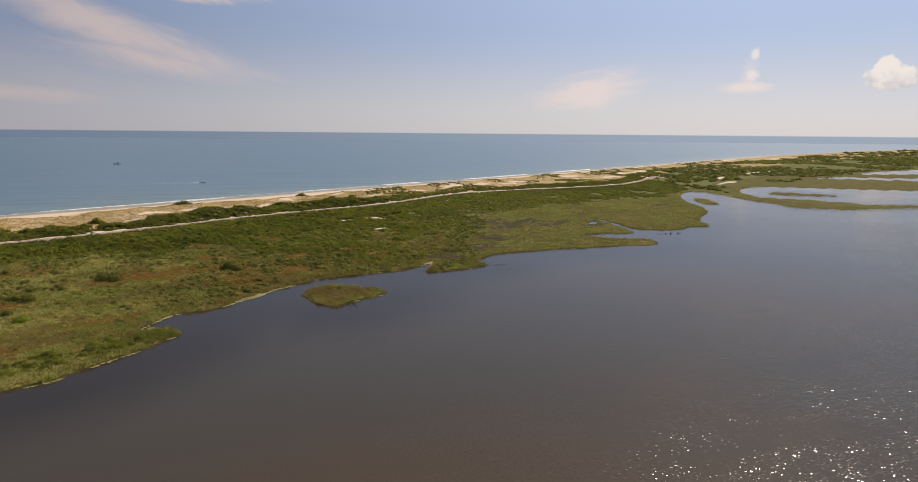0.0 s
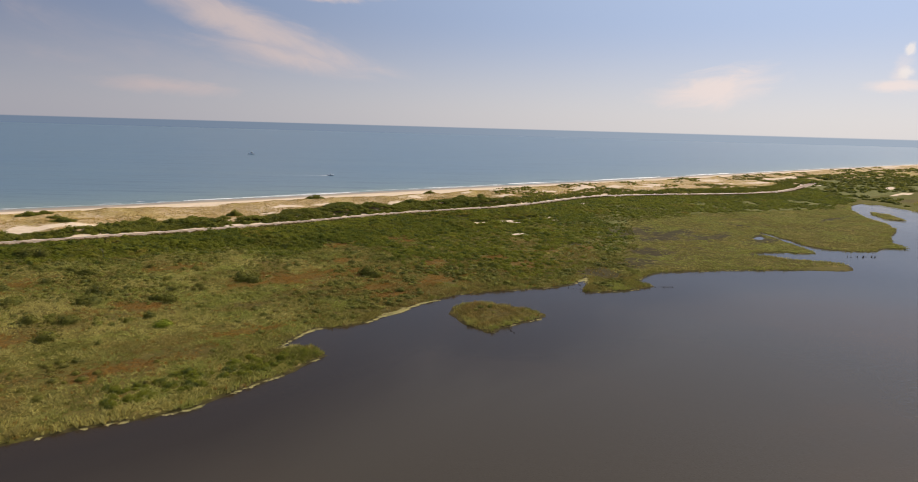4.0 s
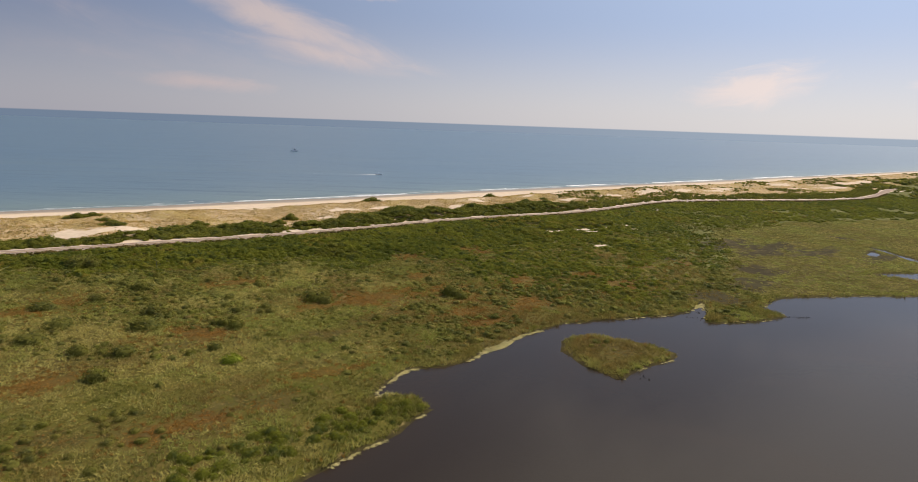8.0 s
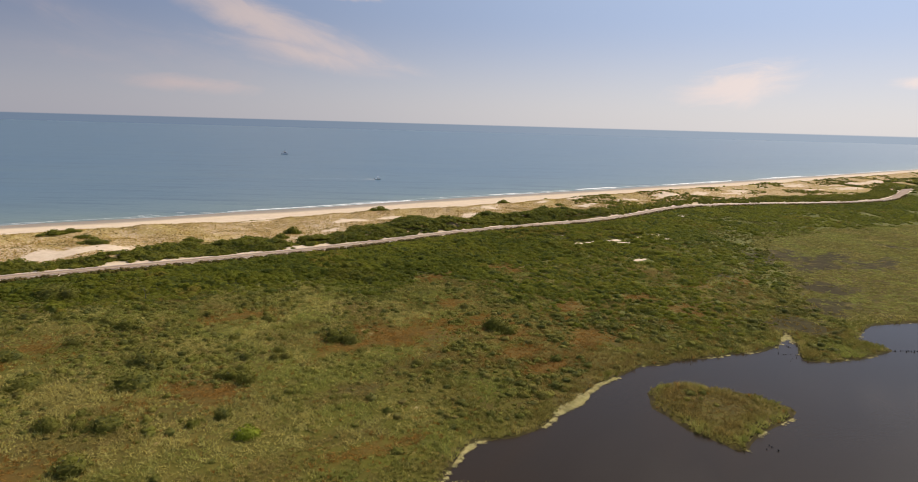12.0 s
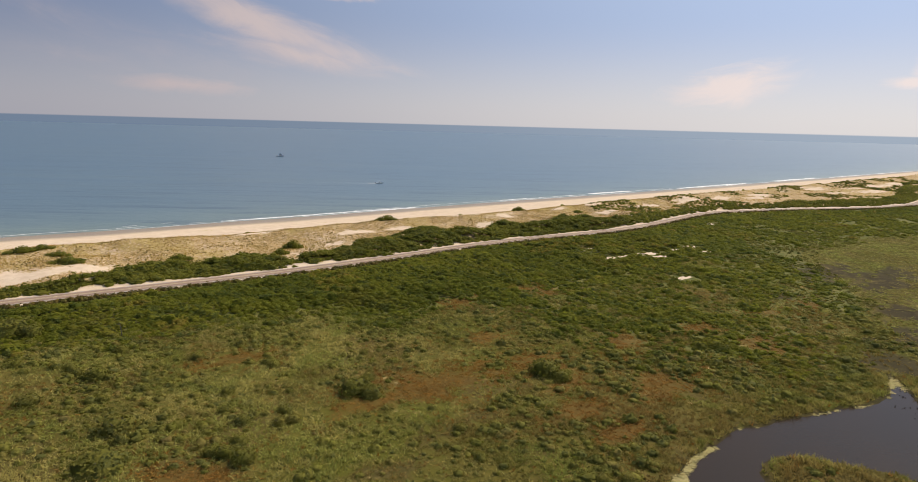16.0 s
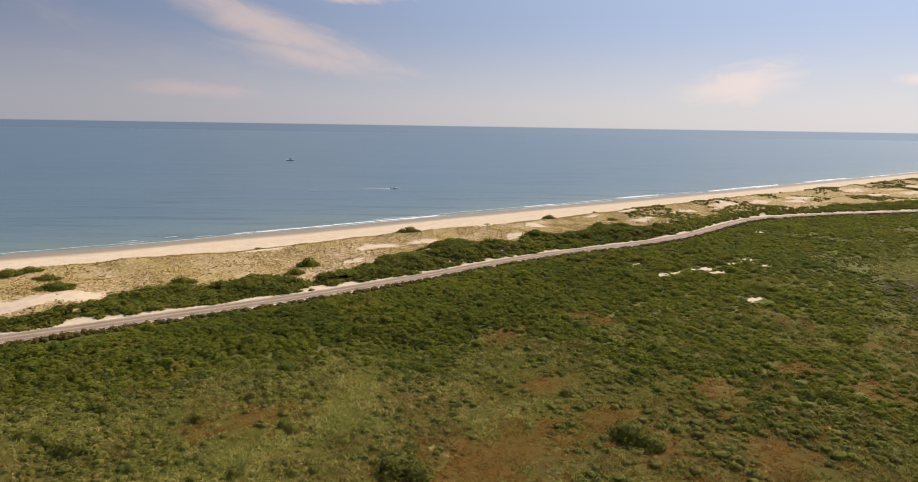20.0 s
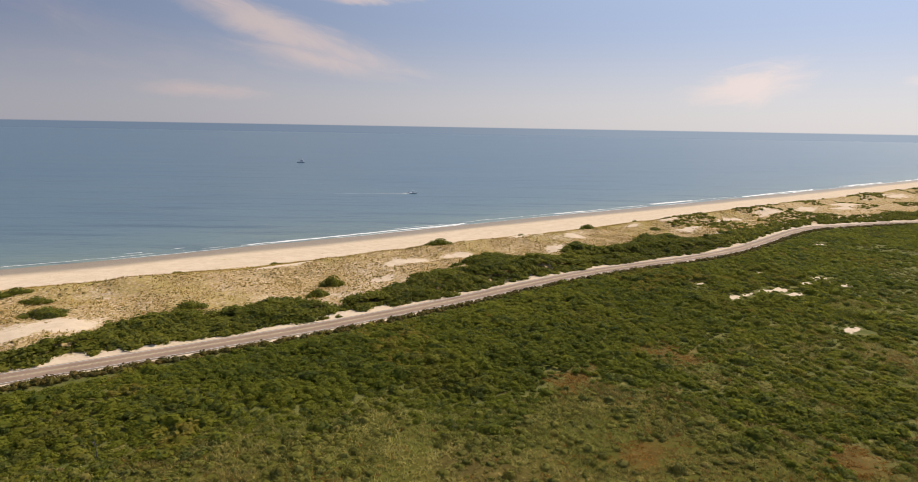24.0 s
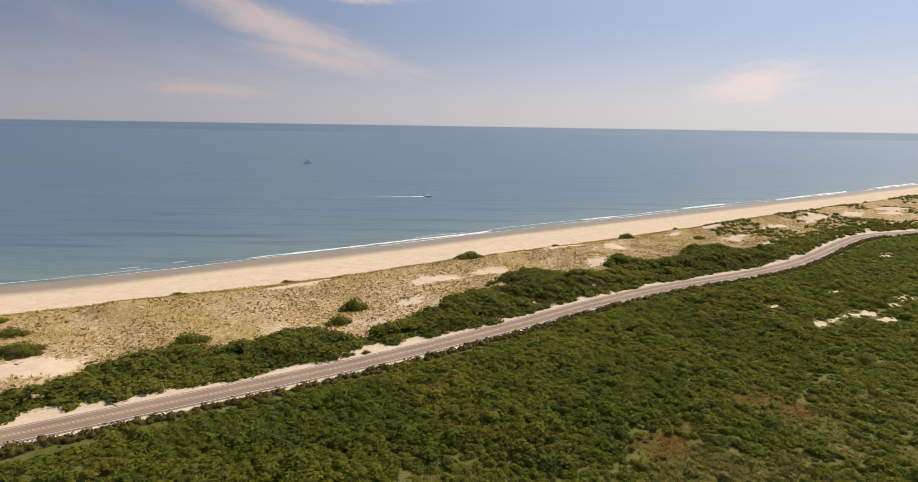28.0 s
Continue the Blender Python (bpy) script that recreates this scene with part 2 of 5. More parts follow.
    N.add("ShaderNodeOutputMaterial", {0: b.outputs[0]})
    return m


def leaf_material(name, dark, light, dry, gloss=0.6, through_light=0.25, grain=3.0, gaps=0.6):
    """Foliage: tint tells one bush from the next, leaf one tuft from the next; fine grain is coloured darker by gaps
    where its bump is low.
    """
    m, N = material(name)
    p = place_of(N)
    tint, leaf = N.attr("tint"), N.attr("leaf")
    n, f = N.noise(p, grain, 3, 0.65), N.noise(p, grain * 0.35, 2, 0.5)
    c = N.mix(N.ramp(tint, 0.0, 0.8), dark, light)
    c = N.mix(N.ramp(tint, 0.86, 1.0, 0.0, 0.85), c, dry)
    c = N.mix(N.ramp(leaf, 0.5, 1.0, 0.0, 0.5), c, N.mix(0.4, light, dry))
    kinds = N.noise(p, 0.22, 3, 0.6, 0.8)
    c = N.mix(N.ramp(kinds, 0.52, 0.62, 0.0, 0.75), c, N.mix(0.5, dark, rgb(0.130, 0.150, 0.062)))
    c = N.mix(N.ramp(kinds, 0.47, 0.36, 0.0, 0.7), c, N.mix(0.45, light, rgb(0.175, 0.200, 0.022)))
    c = N.mix(N.ramp(N.noise(p, 0.045, 4, 0.6, 0.6), 0.55, 0.68, 0.0, 0.4), c, N.mix(0.5, dark, dry))
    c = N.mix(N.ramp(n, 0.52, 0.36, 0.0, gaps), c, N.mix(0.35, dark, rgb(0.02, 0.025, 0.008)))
    c = N.mix(N.ramp(f, 0.5, 0.75, 0.0, 0.45), c, light)
    b = N.add("ShaderNodeBsdfPrincipled", {"Base Color": c, "Roughness": gloss, "Specular IOR Level": 0.08})
    N.put(b.inputs["Normal"], N.add("ShaderNodeBump", {"Height": n, "Strength": 0.55, "Distance": 0.3}).outputs[0])
    t = N.add("ShaderNodeBsdfTranslucent", {"Color": c})
    mix = N.add("ShaderNodeMixShader", {0: through_light, 1: b.outputs[0], 2: t.outputs[0]})
    N.add("ShaderNodeOutputMaterial", {0: mix.outputs[0]})
    return m


def reed_material():
    """Salt grass: green, straw and brown growth in drifts, with fine grain."""
    m, N = material("marsh_reed")
    p = place_of(N)
    tint, leaf, brown = N.attr("tint"), N.attr("leaf"), N.attr("brown")
    drift, clump, n = N.noise(p, 0.05, 4, 0.6, 0.5), N.noise(p, 0.35, 3, 0.6), N.noise(p, 3.0, 3, 0.65)
    c = N.mix(N.ramp(tint, 0.0, 0.84), rgb(0.179, 0.184, 0.039), rgb(0.572, 0.504, 0.163))
    c = N.mix(N.ramp(drift, 0.47, 0.60, 0.0, 0.8), c, rgb(0.341, 0.374, 0.086))
    c = N.mix(N.ramp(drift, 0.48, 0.34, 0.0, 0.6), c, rgb(0.498, 0.418, 0.139))
    c = N.mix(N.ramp(clump, 0.55, 0.75, 0.0, 0.35), c, rgb(0.534, 0.493, 0.188))
    c = N.mix(N.math("MULTIPLY", brown, 0.8), c, N.mix(N.ramp(clump, 0.35, 0.65), rgb(0.190, 0.124, 0.043), rgb(0.337, 0.220, 0.075)))
    c = N.mix(N.ramp(leaf, 0.55, 1.0, 0.0, 0.4), c, rgb(0.636, 0.496, 0.154))
    c = N.mix(N.ramp(leaf, 0.5, 0.25, 0.0, 0.5), c, N.mix(0.5, c, rgb(0.141, 0.110, 0.026)))
    c = N.mix(N.ramp(n, 0.52, 0.34, 0.0, 0.25), c, rgb(0.141, 0.107, 0.026))
    c = N.mix(N.ramp(tint, 0.84, 0.92, 0.0, 0.85), c, N.mix(N.ramp(clump, 0.35, 0.65), rgb(0.363, 0.166, 0.033), rgb(0.275, 0.137, 0.035)))
    b = N.add("ShaderNodeBsdfPrincipled", {"Base Color": c, "Roughness": 0.8, "Specular IOR Level": 0.06})
    N.put(b.inputs["Normal"], N.add("ShaderNodeBump", {"Height": n, "Strength": 0.6, "Distance": 0.3}).outputs[0])
    t = N.add("ShaderNodeBsdfTranslucent", {"Color": c})
    mix = N.add("ShaderNodeMixShader", {0: 0.45, 1: b.outputs[0], 2: t.outputs[0]})
    N.add("ShaderNodeOutputMaterial", {0: mix.outputs[0]})
    return m


def plain_material(name, a, b, scale=3.0, rough=0.7, metal=0.0, bump=0.2):
    m, N = material(name)
    p = place_of(N)
    n, f = N.noise(p, scale, 4, 0.6), N.noise(p, scale * 9, 3, 0.6)
    c = N.mix(N.ramp(n, 0.35, 0.65), a, b)
    finish(N, N.mix(N.ramp(f, 0.4, 0.8, 0.0, 0.25), c, a), rough, f, bump, 0.02, 0.3, {"Metallic": metal})
    return m


def asphalt_material():
    m, N = material("asphalt")
    p = place_of(N)
    n, mid, f = N.noise(p, 0.12, 4, 0.6), N.noise(p, 1.1, 4, 0.6), N.noise(p, 14, 3, 0.7)
    c = N.mix(N.ramp(n, 0.3, 0.7), rgb(0.260, 0.174, 0.119), rgb(0.317, 0.218, 0.150))
    c = N.mix(N.ramp(mid, 0.5, 0.8, 0.0, 0.35), c, rgb(0.167, 0.120, 0.095))
    side = N.math("ABSOLUTE", N.attr("across"))
    tracks = N.ramp(N.math("ABSOLUTE", N.math("SUBTRACT", N.math("ABSOLUTE", N.math("SUBTRACT", side, 0.42)), 0.2)), 0.1, 0.03, 0.0, 0.5)
    c = N.mix(tracks, c, rgb(0.378, 0.276, 0.207))
    c = N.mix(N.ramp(side, 0.84, 1.0, 0.0, 0.7), c, rgb(0.46, 0.38, 0.28))
    finish(N, N.mix(N.ramp(f, 0.5, 0.9, 0.0, 0.4), c, rgb(0.32, 0.28, 0.24)), 0.85, f, 0.3, 0.01, 0.25)
    return m


GROUND = ground_material()
SEA = water_material("sea_water", rgb(0.092, 0.164, 0.226), rgb(0.195, 0.250, 0.212), 0.22, 1.0, 0.17, 0.30, 0.34, 0.0, 0.5, 0.0, 0.75)
LAGOON = water_material("lagoon_water", rgb(0.057, 0.047, 0.034), rgb(0.034, 0.022, 0.012), 0.5, 3.2, 0.018, 0.12, 0.19, 0.8, 6.5, 0.25)
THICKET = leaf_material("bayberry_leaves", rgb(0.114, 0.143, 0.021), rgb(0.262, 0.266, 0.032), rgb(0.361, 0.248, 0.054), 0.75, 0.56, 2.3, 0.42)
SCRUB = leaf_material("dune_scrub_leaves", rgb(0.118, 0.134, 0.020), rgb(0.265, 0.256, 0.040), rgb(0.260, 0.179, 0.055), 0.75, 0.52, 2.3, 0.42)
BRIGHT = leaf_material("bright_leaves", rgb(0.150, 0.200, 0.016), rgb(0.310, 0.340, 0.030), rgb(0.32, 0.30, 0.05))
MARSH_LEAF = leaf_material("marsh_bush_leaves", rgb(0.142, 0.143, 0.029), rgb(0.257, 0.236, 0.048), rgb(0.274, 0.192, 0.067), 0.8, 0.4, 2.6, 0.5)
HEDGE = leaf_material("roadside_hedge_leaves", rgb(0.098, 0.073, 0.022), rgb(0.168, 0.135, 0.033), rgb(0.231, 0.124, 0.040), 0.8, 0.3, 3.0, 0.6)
REED = reed_material()
DUNE_GRASS = leaf_material("dune_grass", rgb(0.307, 0.208, 0.049), rgb(0.613, 0.409, 0.111), rgb(0.368, 0.221, 0.090), 0.7, 0.3, 2.0, 0.2)
HEATHER = leaf_material("beach_heather", rgb(0.241, 0.163, 0.057), rgb(0.412, 0.284, 0.106), rgb(0.426, 0.281, 0.115), 0.8, 0.1, 4.0, 0.4)
WOOD = plain_material("weathered_wood", rgb(0.10, 0.085, 0.07), rgb(0.17, 0.15, 0.13), 4.0)
STUMP = plain_material("wet_dead_wood", rgb(0.022, 0.020, 0.018), rgb(0.05, 0.045, 0.04), 4.0)
WRACK = leaf_material("pale_reed_wrack", rgb(0.294, 0.243, 0.088), rgb(0.515, 0.441, 0.197), rgb(0.386, 0.297, 0.109), 0.8, 0.0, 3.0, 0.12)
ASPHALT = asphalt_material()
PAINT = plain_material("worn_white_paint", rgb(0.60, 0.57, 0.52), rgb(0.72, 0.70, 0.65), 2.0)
YELLOW = plain_material("worn_yellow_paint", rgb(0.55, 0.46, 0.26), rgb(0.64, 0.56, 0.38), 2.0)
FOAM = plain_material("sea_foam", rgb(0.76, 0.75, 0.73), rgb(0.88, 0.87, 0.85), 0.8, 0.6, 0.0, 0.5)
HULL = plain_material("dark_hull_paint", rgb(0.03, 0.04, 0.06), rgb(0.05, 0.06, 0.08), 2.0, 0.4)
WHITE = plain_material("white_boat_paint", rgb(0.70, 0.71, 0.72), rgb(0.80, 0.80, 0.80), 1.5, 0.35)
GLASS = plain_material("dark_window_glass", rgb(0.02, 0.025, 0.03), rgb(0.03, 0.035, 0.04), 1.0, 0.1)

# ---- the plan: curves that run along the coast, as y over x ----
rng = np.random.default_rng(7)
TABLES = [np.random.default_rng(90 + i).random((256, 256)) for i in range(6)]


def value_noise(x, y, size, seed=0):
    """Smooth noise from 0 to 1 on a lattice of that size."""
    u, v = np.asarray(x, float) / size + 31.7 * seed, np.asarray(y, float) / size + 17.3 * seed
    i, j = np.floor(u).astype(int), np.floor(v).astype(int)
    a, b = u - i, v - j
    a, b = a * a * (3 - 2 * a), b * b * (3 - 2 * b)
    T = TABLES[seed % 6]
    g = lambda p, q: T[p & 255, q & 255]
    return (g(i, j) * (1 - a) + g(i + 1, j) * a) * (1 - b) + (g(i, j + 1) * (1 - a) + g(i + 1, j + 1) * a) * b


def fractal(x, y, size, seed=0, octaves=3):
    s, w, t = 0.0, 1.0, 0.0
    for k in range(octaves):
        s, t, w = s + w * value_noise(x, y, size / 2 ** k, seed + k), t + w, w * 0.5
    return s / t


def step(v, lo, hi):
    t = np.clip((np.asarray(v, float) - lo) / (hi - lo), 0, 1)
    return t * t * (3 - 2 * t)


def curve(points, smooth):
    """A smooth y(x) through a few bends."""
    px, py = np.array(points, float).T
    gx = np.arange(px[0], px[-1] + 1, 2.0)
    gy = np.interp(gx, px, py)
    k = max(1, int(smooth / 2))
    pad = np.r_[gy[0] + (gy[1] - gy[0]) * np.arange(-k, 0), gy, gy[-1] + (gy[-1] - gy[-2]) * np.arange(1, k + 1)]
    gy = np.convolve(pad, np.ones(2 * k + 1) / (2 * k + 1), "valid")
    return lambda x: np.interp(x, gx, gy)


water_y = curve([(-7000, -4100), (-1500, -440), (-230, 307), (-164, 347), (-118, 379), (-82, 402), (-29, 441), (33, 485), (157, 569), (307, 672), (507, 812),
                 (805, 1026), (1319, 1379), (2058, 1795), (7000, 4300)], 16)
dune_gap = curve([(-7000, 62), (-167, 59), (-122, 64), (-89, 67), (-28, 69), (16, 71), (70, 72), (116, 71), (174, 66), (283, 68), (7000, 68)], 20)
road_y = curve([(-900, -260), (-300, 108), (-155, 195), (-120, 215.5), (-84, 236.8), (-61, 251), (-34, 270), (-14, 285.5), (7, 303), (19, 311.5), (32, 321), (45, 329), (60, 337), (74, 344), (91, 354), (105, 363),
                (120, 374.5), (134, 387), (150, 402.5), (175, 426.5), (190, 439.5), (207, 449.5), (230, 457), (266, 469.5), (317, 481), (354, 492), (400, 514), (432, 538), (477, 586), (550, 668), (7000, 4130)], 10)
thicket_y = curve([(-900, -330), (-200, 130), (-137, 166), (-111, 167), (-93, 173), (-76, 184), (-64, 190), (-52, 191), (-43, 200), (-32, 201), (-22, 192), (-8, 201), (4, 208), (27, 194), (48, 175), (66, 161), (83, 150), (100, 168),
                   (121, 188), (148, 220), (158, 255), (168, 292), (190, 325), (217, 340), (277, 363), (366, 390), (420, 436), (450, 470), (700, 640), (7000, 3600)], 8)
band_y = curve([(-900, -200), (-170, 212), (-135, 222), (-124, 233), (-119, 247), (-110, 256), (-98, 259), (-85, 265), (-77, 274), (-62, 268), (-49, 286), (-39, 300), (-16, 333),
                (-1, 349), (5, 345), (24, 344), (34, 372), (41, 382), (45, 360), (60, 366), (75, 391), (85, 404), (97, 404), (102, 393), (112, 395), (132, 420), (147, 434), (158, 434), (174, 449), (202, 470), (300, 512), (420, 560), (560, 720), (7000, 4190)], 4)
ROAD_END = 545.0

# the lagoon's edge, and its ponds and islets
NEAR_SHORE = [(-400, -150), (-90, 5), (-55, 18), (-36, 28), (-20, 36), (-8, 42), (-1, 50), (7, 60), (13, 68), (14.5, 71.5), (11.5, 76.5), (5.5, 79), (2.6, 75.3), (3.5, 81), (6.5, 88), (9.5, 91.5),
              (14.5, 92.3), (23, 96.5), (28, 104.5), (40, 118), (52, 128.5), (67.5, 133.5), (91, 140.5), (99, 147), (105, 154), (101, 143), (97.5, 133.5), (105, 132.5), (118, 136.5), (127.5, 141.5),
              (123.3, 150), (136, 163), (153, 166), (178, 170), (196, 170), (212, 171.5), (222, 169.5), (229, 171), (233.5, 178)]
FAR_SHORE = [(235, 185), (232, 190), (222, 192), (214, 196.5), (209, 202), (201.5, 205), (211, 208.8), (221, 210), (229, 207.5), (238.5, 209), (240, 220), (242.5, 238), (243.5, 250), (243.5, 272), (245.5, 272), (245.8, 257), (246, 243),
             (245.5, 227), (251, 218), (260, 214.5), (273, 214.5), (286, 223.5), (298, 222.5), (302, 229), (307, 244), (323, 265), (345, 286), (362, 316), (370, 345), (390, 388), (415, 423), (436, 438), (446, 425),
             (443, 388), (435, 340), (434, 296), (462, 277), (528, 273), (700, 235), (1200, 330), (2500, 900), (7000, 3000), (7000, 9000), (-7000, 9000), (-7000, -4300), (-900, -450)]
POND = [(494, 440), (520, 466), (556, 480), (604, 447), (685, 400), (900, 380), (1000, 300), (700, 285), (557, 297), (514, 307), (501, 344), (468, 378), (477, 412)]
FAR_PONDS = [[(735, 592), (790, 606), (860, 560), (1200, 560), (1250, 500), (850, 528)], [(880, 655), (940, 690), (1150, 760), (1300, 700), (1020, 640)]]
CREEK = [(229, 250), (232, 255), (236, 258), (237, 254), (235, 249), (231, 246)]
ISLETS = [[(49, 115), (47.5, 106), (51.5, 96.5), (58, 87), (63, 93), (71.5, 99), (78.5, 105.5), (74.5, 112), (64.7, 117), (55, 118.7)],
          [(378, 338), (388, 329), (394, 340), (404, 366), (398, 380), (388, 366)], [(500, 405), (528, 424), (536, 408), (560, 380), (545, 368), (508, 384)]]


def inside_distance(x, y, poly):
    """Metres to the outline: positive inside."""
    P = np.array(poly, float)
    best, odd = np.full(x.shape, 1e12), np.zeros(x.shape, bool)
    for (ax, ay), (bx, by) in zip(P, np.roll(P, -1, 0)):
        dx, dy = bx - ax, by - ay
        t = np.clip(((x - ax) * dx + (y - ay) * dy) / (dx * dx + dy * dy), 0, 1)
        best = np.minimum(best, (x - ax - t * dx) ** 2 + (y - ay - t * dy) ** 2)
        if dy:
            odd ^= ((ay > y) != (by > y)) & (x < dx * (y - ay) / dy + ax)
    return np.where(odd, 1, -1) * np.sqrt(best)


def land_distance(x, y):
    """Metres to the lagoon's edge: positive on land."""
    x, y = np.asarray(x, float), np.asarray(y, float)
    wx = x + 2.6 * (fractal(x, y, 7, 1) - 0.5)
    wy = y + 2.6 * (fractal(x, y, 7, 2) - 0.5)
    d = inside_distance(wx, wy, NEAR_SHORE + FAR_SHORE)
    for pond in [POND, CREEK] + FAR_PONDS:
        d = np.minimum(d, -inside_distance(wx, wy, pond))
    for islet in ISLETS:
        d = np.maximum(d, inside_distance(wx, wy, islet))
    return d


CLEARINGS = [(75, 287, 5, 1.8), (84, 292.5, 6.5, 2.0), (92, 296, 7, 3.2), (98.5, 299, 5.5, 4.4), (101, 293, 5, 2.6), (115, 309, 8, 2.2), (124, 316.5, 7, 2.0), (128, 305, 5, 2.4), (99.5, 321, 7, 1.5), (69.5, 303, 3.5, 1.2), (96, 254, 5.5, 2.2), (171, 391, 9, 2.5)]
FAR_SAND = [(210, 462, 10, 4), (500, 612, 34, 16), (560, 540, 40, 8), (600, 606, 30, 9), (730, 700, 40, 7), (800, 738, 45, 7), (874, 772, 14, 14), (345, 534, 14, 4), (265, 492, 16, 2.5)]
DUNE_SAND = [(-59, 262, 9, 3), (-51, 265.5, 5, 2), (-118, 227, 5, 3), (26, 357, 9, 4.5), (24, 371, 6, 3.5), (-25, 318, 5, 2.5), (113, 411, 13, 4), (106, 420, 7, 3), (62, 373, 9, 2), (76, 363, 4, 1.4), (56, 349, 5, 1.4), (46, 349, 6, 1.4), (102, 367, 3, 1.6),
             (163, 427, 3, 6), (91, 427, 9, 2), (145, 440, 10, 3), (-48, 269, 5, 2.4), (-64, 280, 3, 2.4), (-20, 322, 6, 2.4), (8, 340, 5, 2), (-88, 262, 4, 2), (-10, 302, 4, 1.5), (12, 318, 4, 1.4), (250, 490, 20, 3)]
SAND_SPOTS = CLEARINGS + FAR_SAND + DUNE_SAND
WIDE_SAND = [(cx, cy, a * 1.3 + 1.0, b * 1.5 + 1.0) for cx, cy, a, b in SAND_SPOTS]
EAST_RUST = [(75, 190, 9, 6), (104, 210, 9, 5), (45, 177, 9, 5), (24, 160, 9, 5), (42, 164, 9, 4), (24, 151, 8, 4), (4, 217, 11, 6), (33, 233, 8, 8), (22, 136, 9, 4), (-3, 152, 26, 9), (18, 162, 14, 7), (84, 174, 11, 9), (124, 218, 9, 7), (9, 182, 12, 5), (48, 152, 14, 6), (30, 128, 10, 4), (-8, 88, 12, 4)]
WEST_RUST = [(-19, 141, 14, 7), (-49, 111, 13, 7), (-97, 136, 11, 6), (-54, 166, 13, 5), (-103, 126, 9, 5), (-70, 78, 12, 6), (-30, 62, 14, 5)]
RUST_SPOTS = EAST_RUST + WEST_RUST
WIDE_RUST = [(cx, cy, a * 1.5 + 2, b * 1.6 + 2) for cx, cy, a, b in RUST_SPOTS]
SALT_MUD = [(164, 268, 30, 18), (178, 252, 28, 13), (205, 252, 30, 9), (226, 240, 22, 8), (150, 205, 18, 12), (140, 186, 28, 13), (113, 163, 14, 13), (236, 258, 12, 4), (122, 228, 18, 6), (195, 268, 26, 7), (330, 330, 36, 4), (243, 300, 5, 12)]
MARSH_MUD = [(-13, 115, 14, 5), (32, 110, 9, 5), (37, 117, 7, 6), (-25, 71, 13, 7), (-51, 54, 22, 9), (20, 107, 8, 4), (62, 104, 9, 3), (92, 164, 8, 6), (-5, 128, 13, 4)]
MUD_SPOTS = SALT_MUD + MARSH_MUD
FAR_BARE = [(200, 500, 18, 7), (240, 520, 16, 6), (300, 560, 20, 8), (392, 632, 24, 8), (445, 655, 24, 8), (510, 695, 34, 12), (450, 622, 30, 10), (396, 598, 26, 9), (272, 528, 20, 6), (556, 728, 24, 10), (750, 915, 40, 14), (814, 980, 50, 14), (1164, 1139, 60, 16), (945, 1042, 50, 14), (1520, 1342, 70, 16)]
NEAR_BARE = [(-137, 311, 12, 3), (-92, 312, 10, 4), (15, 391, 15, 6), (117, 428, 16, 6), (12, 384, 13, 4), (-50, 304, 9, 4), (83, 427, 10, 3), (112, 450, 8, 3), (-134, 243, 15, 6), (-79, 269, 4, 3), (27, 366, 9, 5), (-150, 232, 10, 5), (131, 486, 14, 4), (-40, 330, 12, 4), (160, 470, 16, 5), (-20, 345, 9, 4), (124, 410, 9, 4), (40, 391, 8, 4), (-143, 233, 13, 6), (-89, 314, 12, 3.5)]
BARE_SPOTS = FAR_BARE + NEAR_BARE


def spots(x, y, where, shift=0.72):
    """Uneven patches, long along the coast."""
    best = np.full(np.shape(x), -9.0)
    wob = 1.1 * (fractal(x, y, 9, 3) - 0.5) + 1.3 * (fractal(x, y, 3.5, 1) - 0.5)
    for cx, cy, a, b in where:
        u, v = (x - cx) * 0.81 + (y - cy) * 0.585, -(x - cx) * 0.585 + (y - cy) * 0.81
        best = np.maximum(best, 1 - np.sqrt((u / a) ** 2 + (v / b) ** 2) + wob)
    return np.clip(best * 1.6, 0, 1)


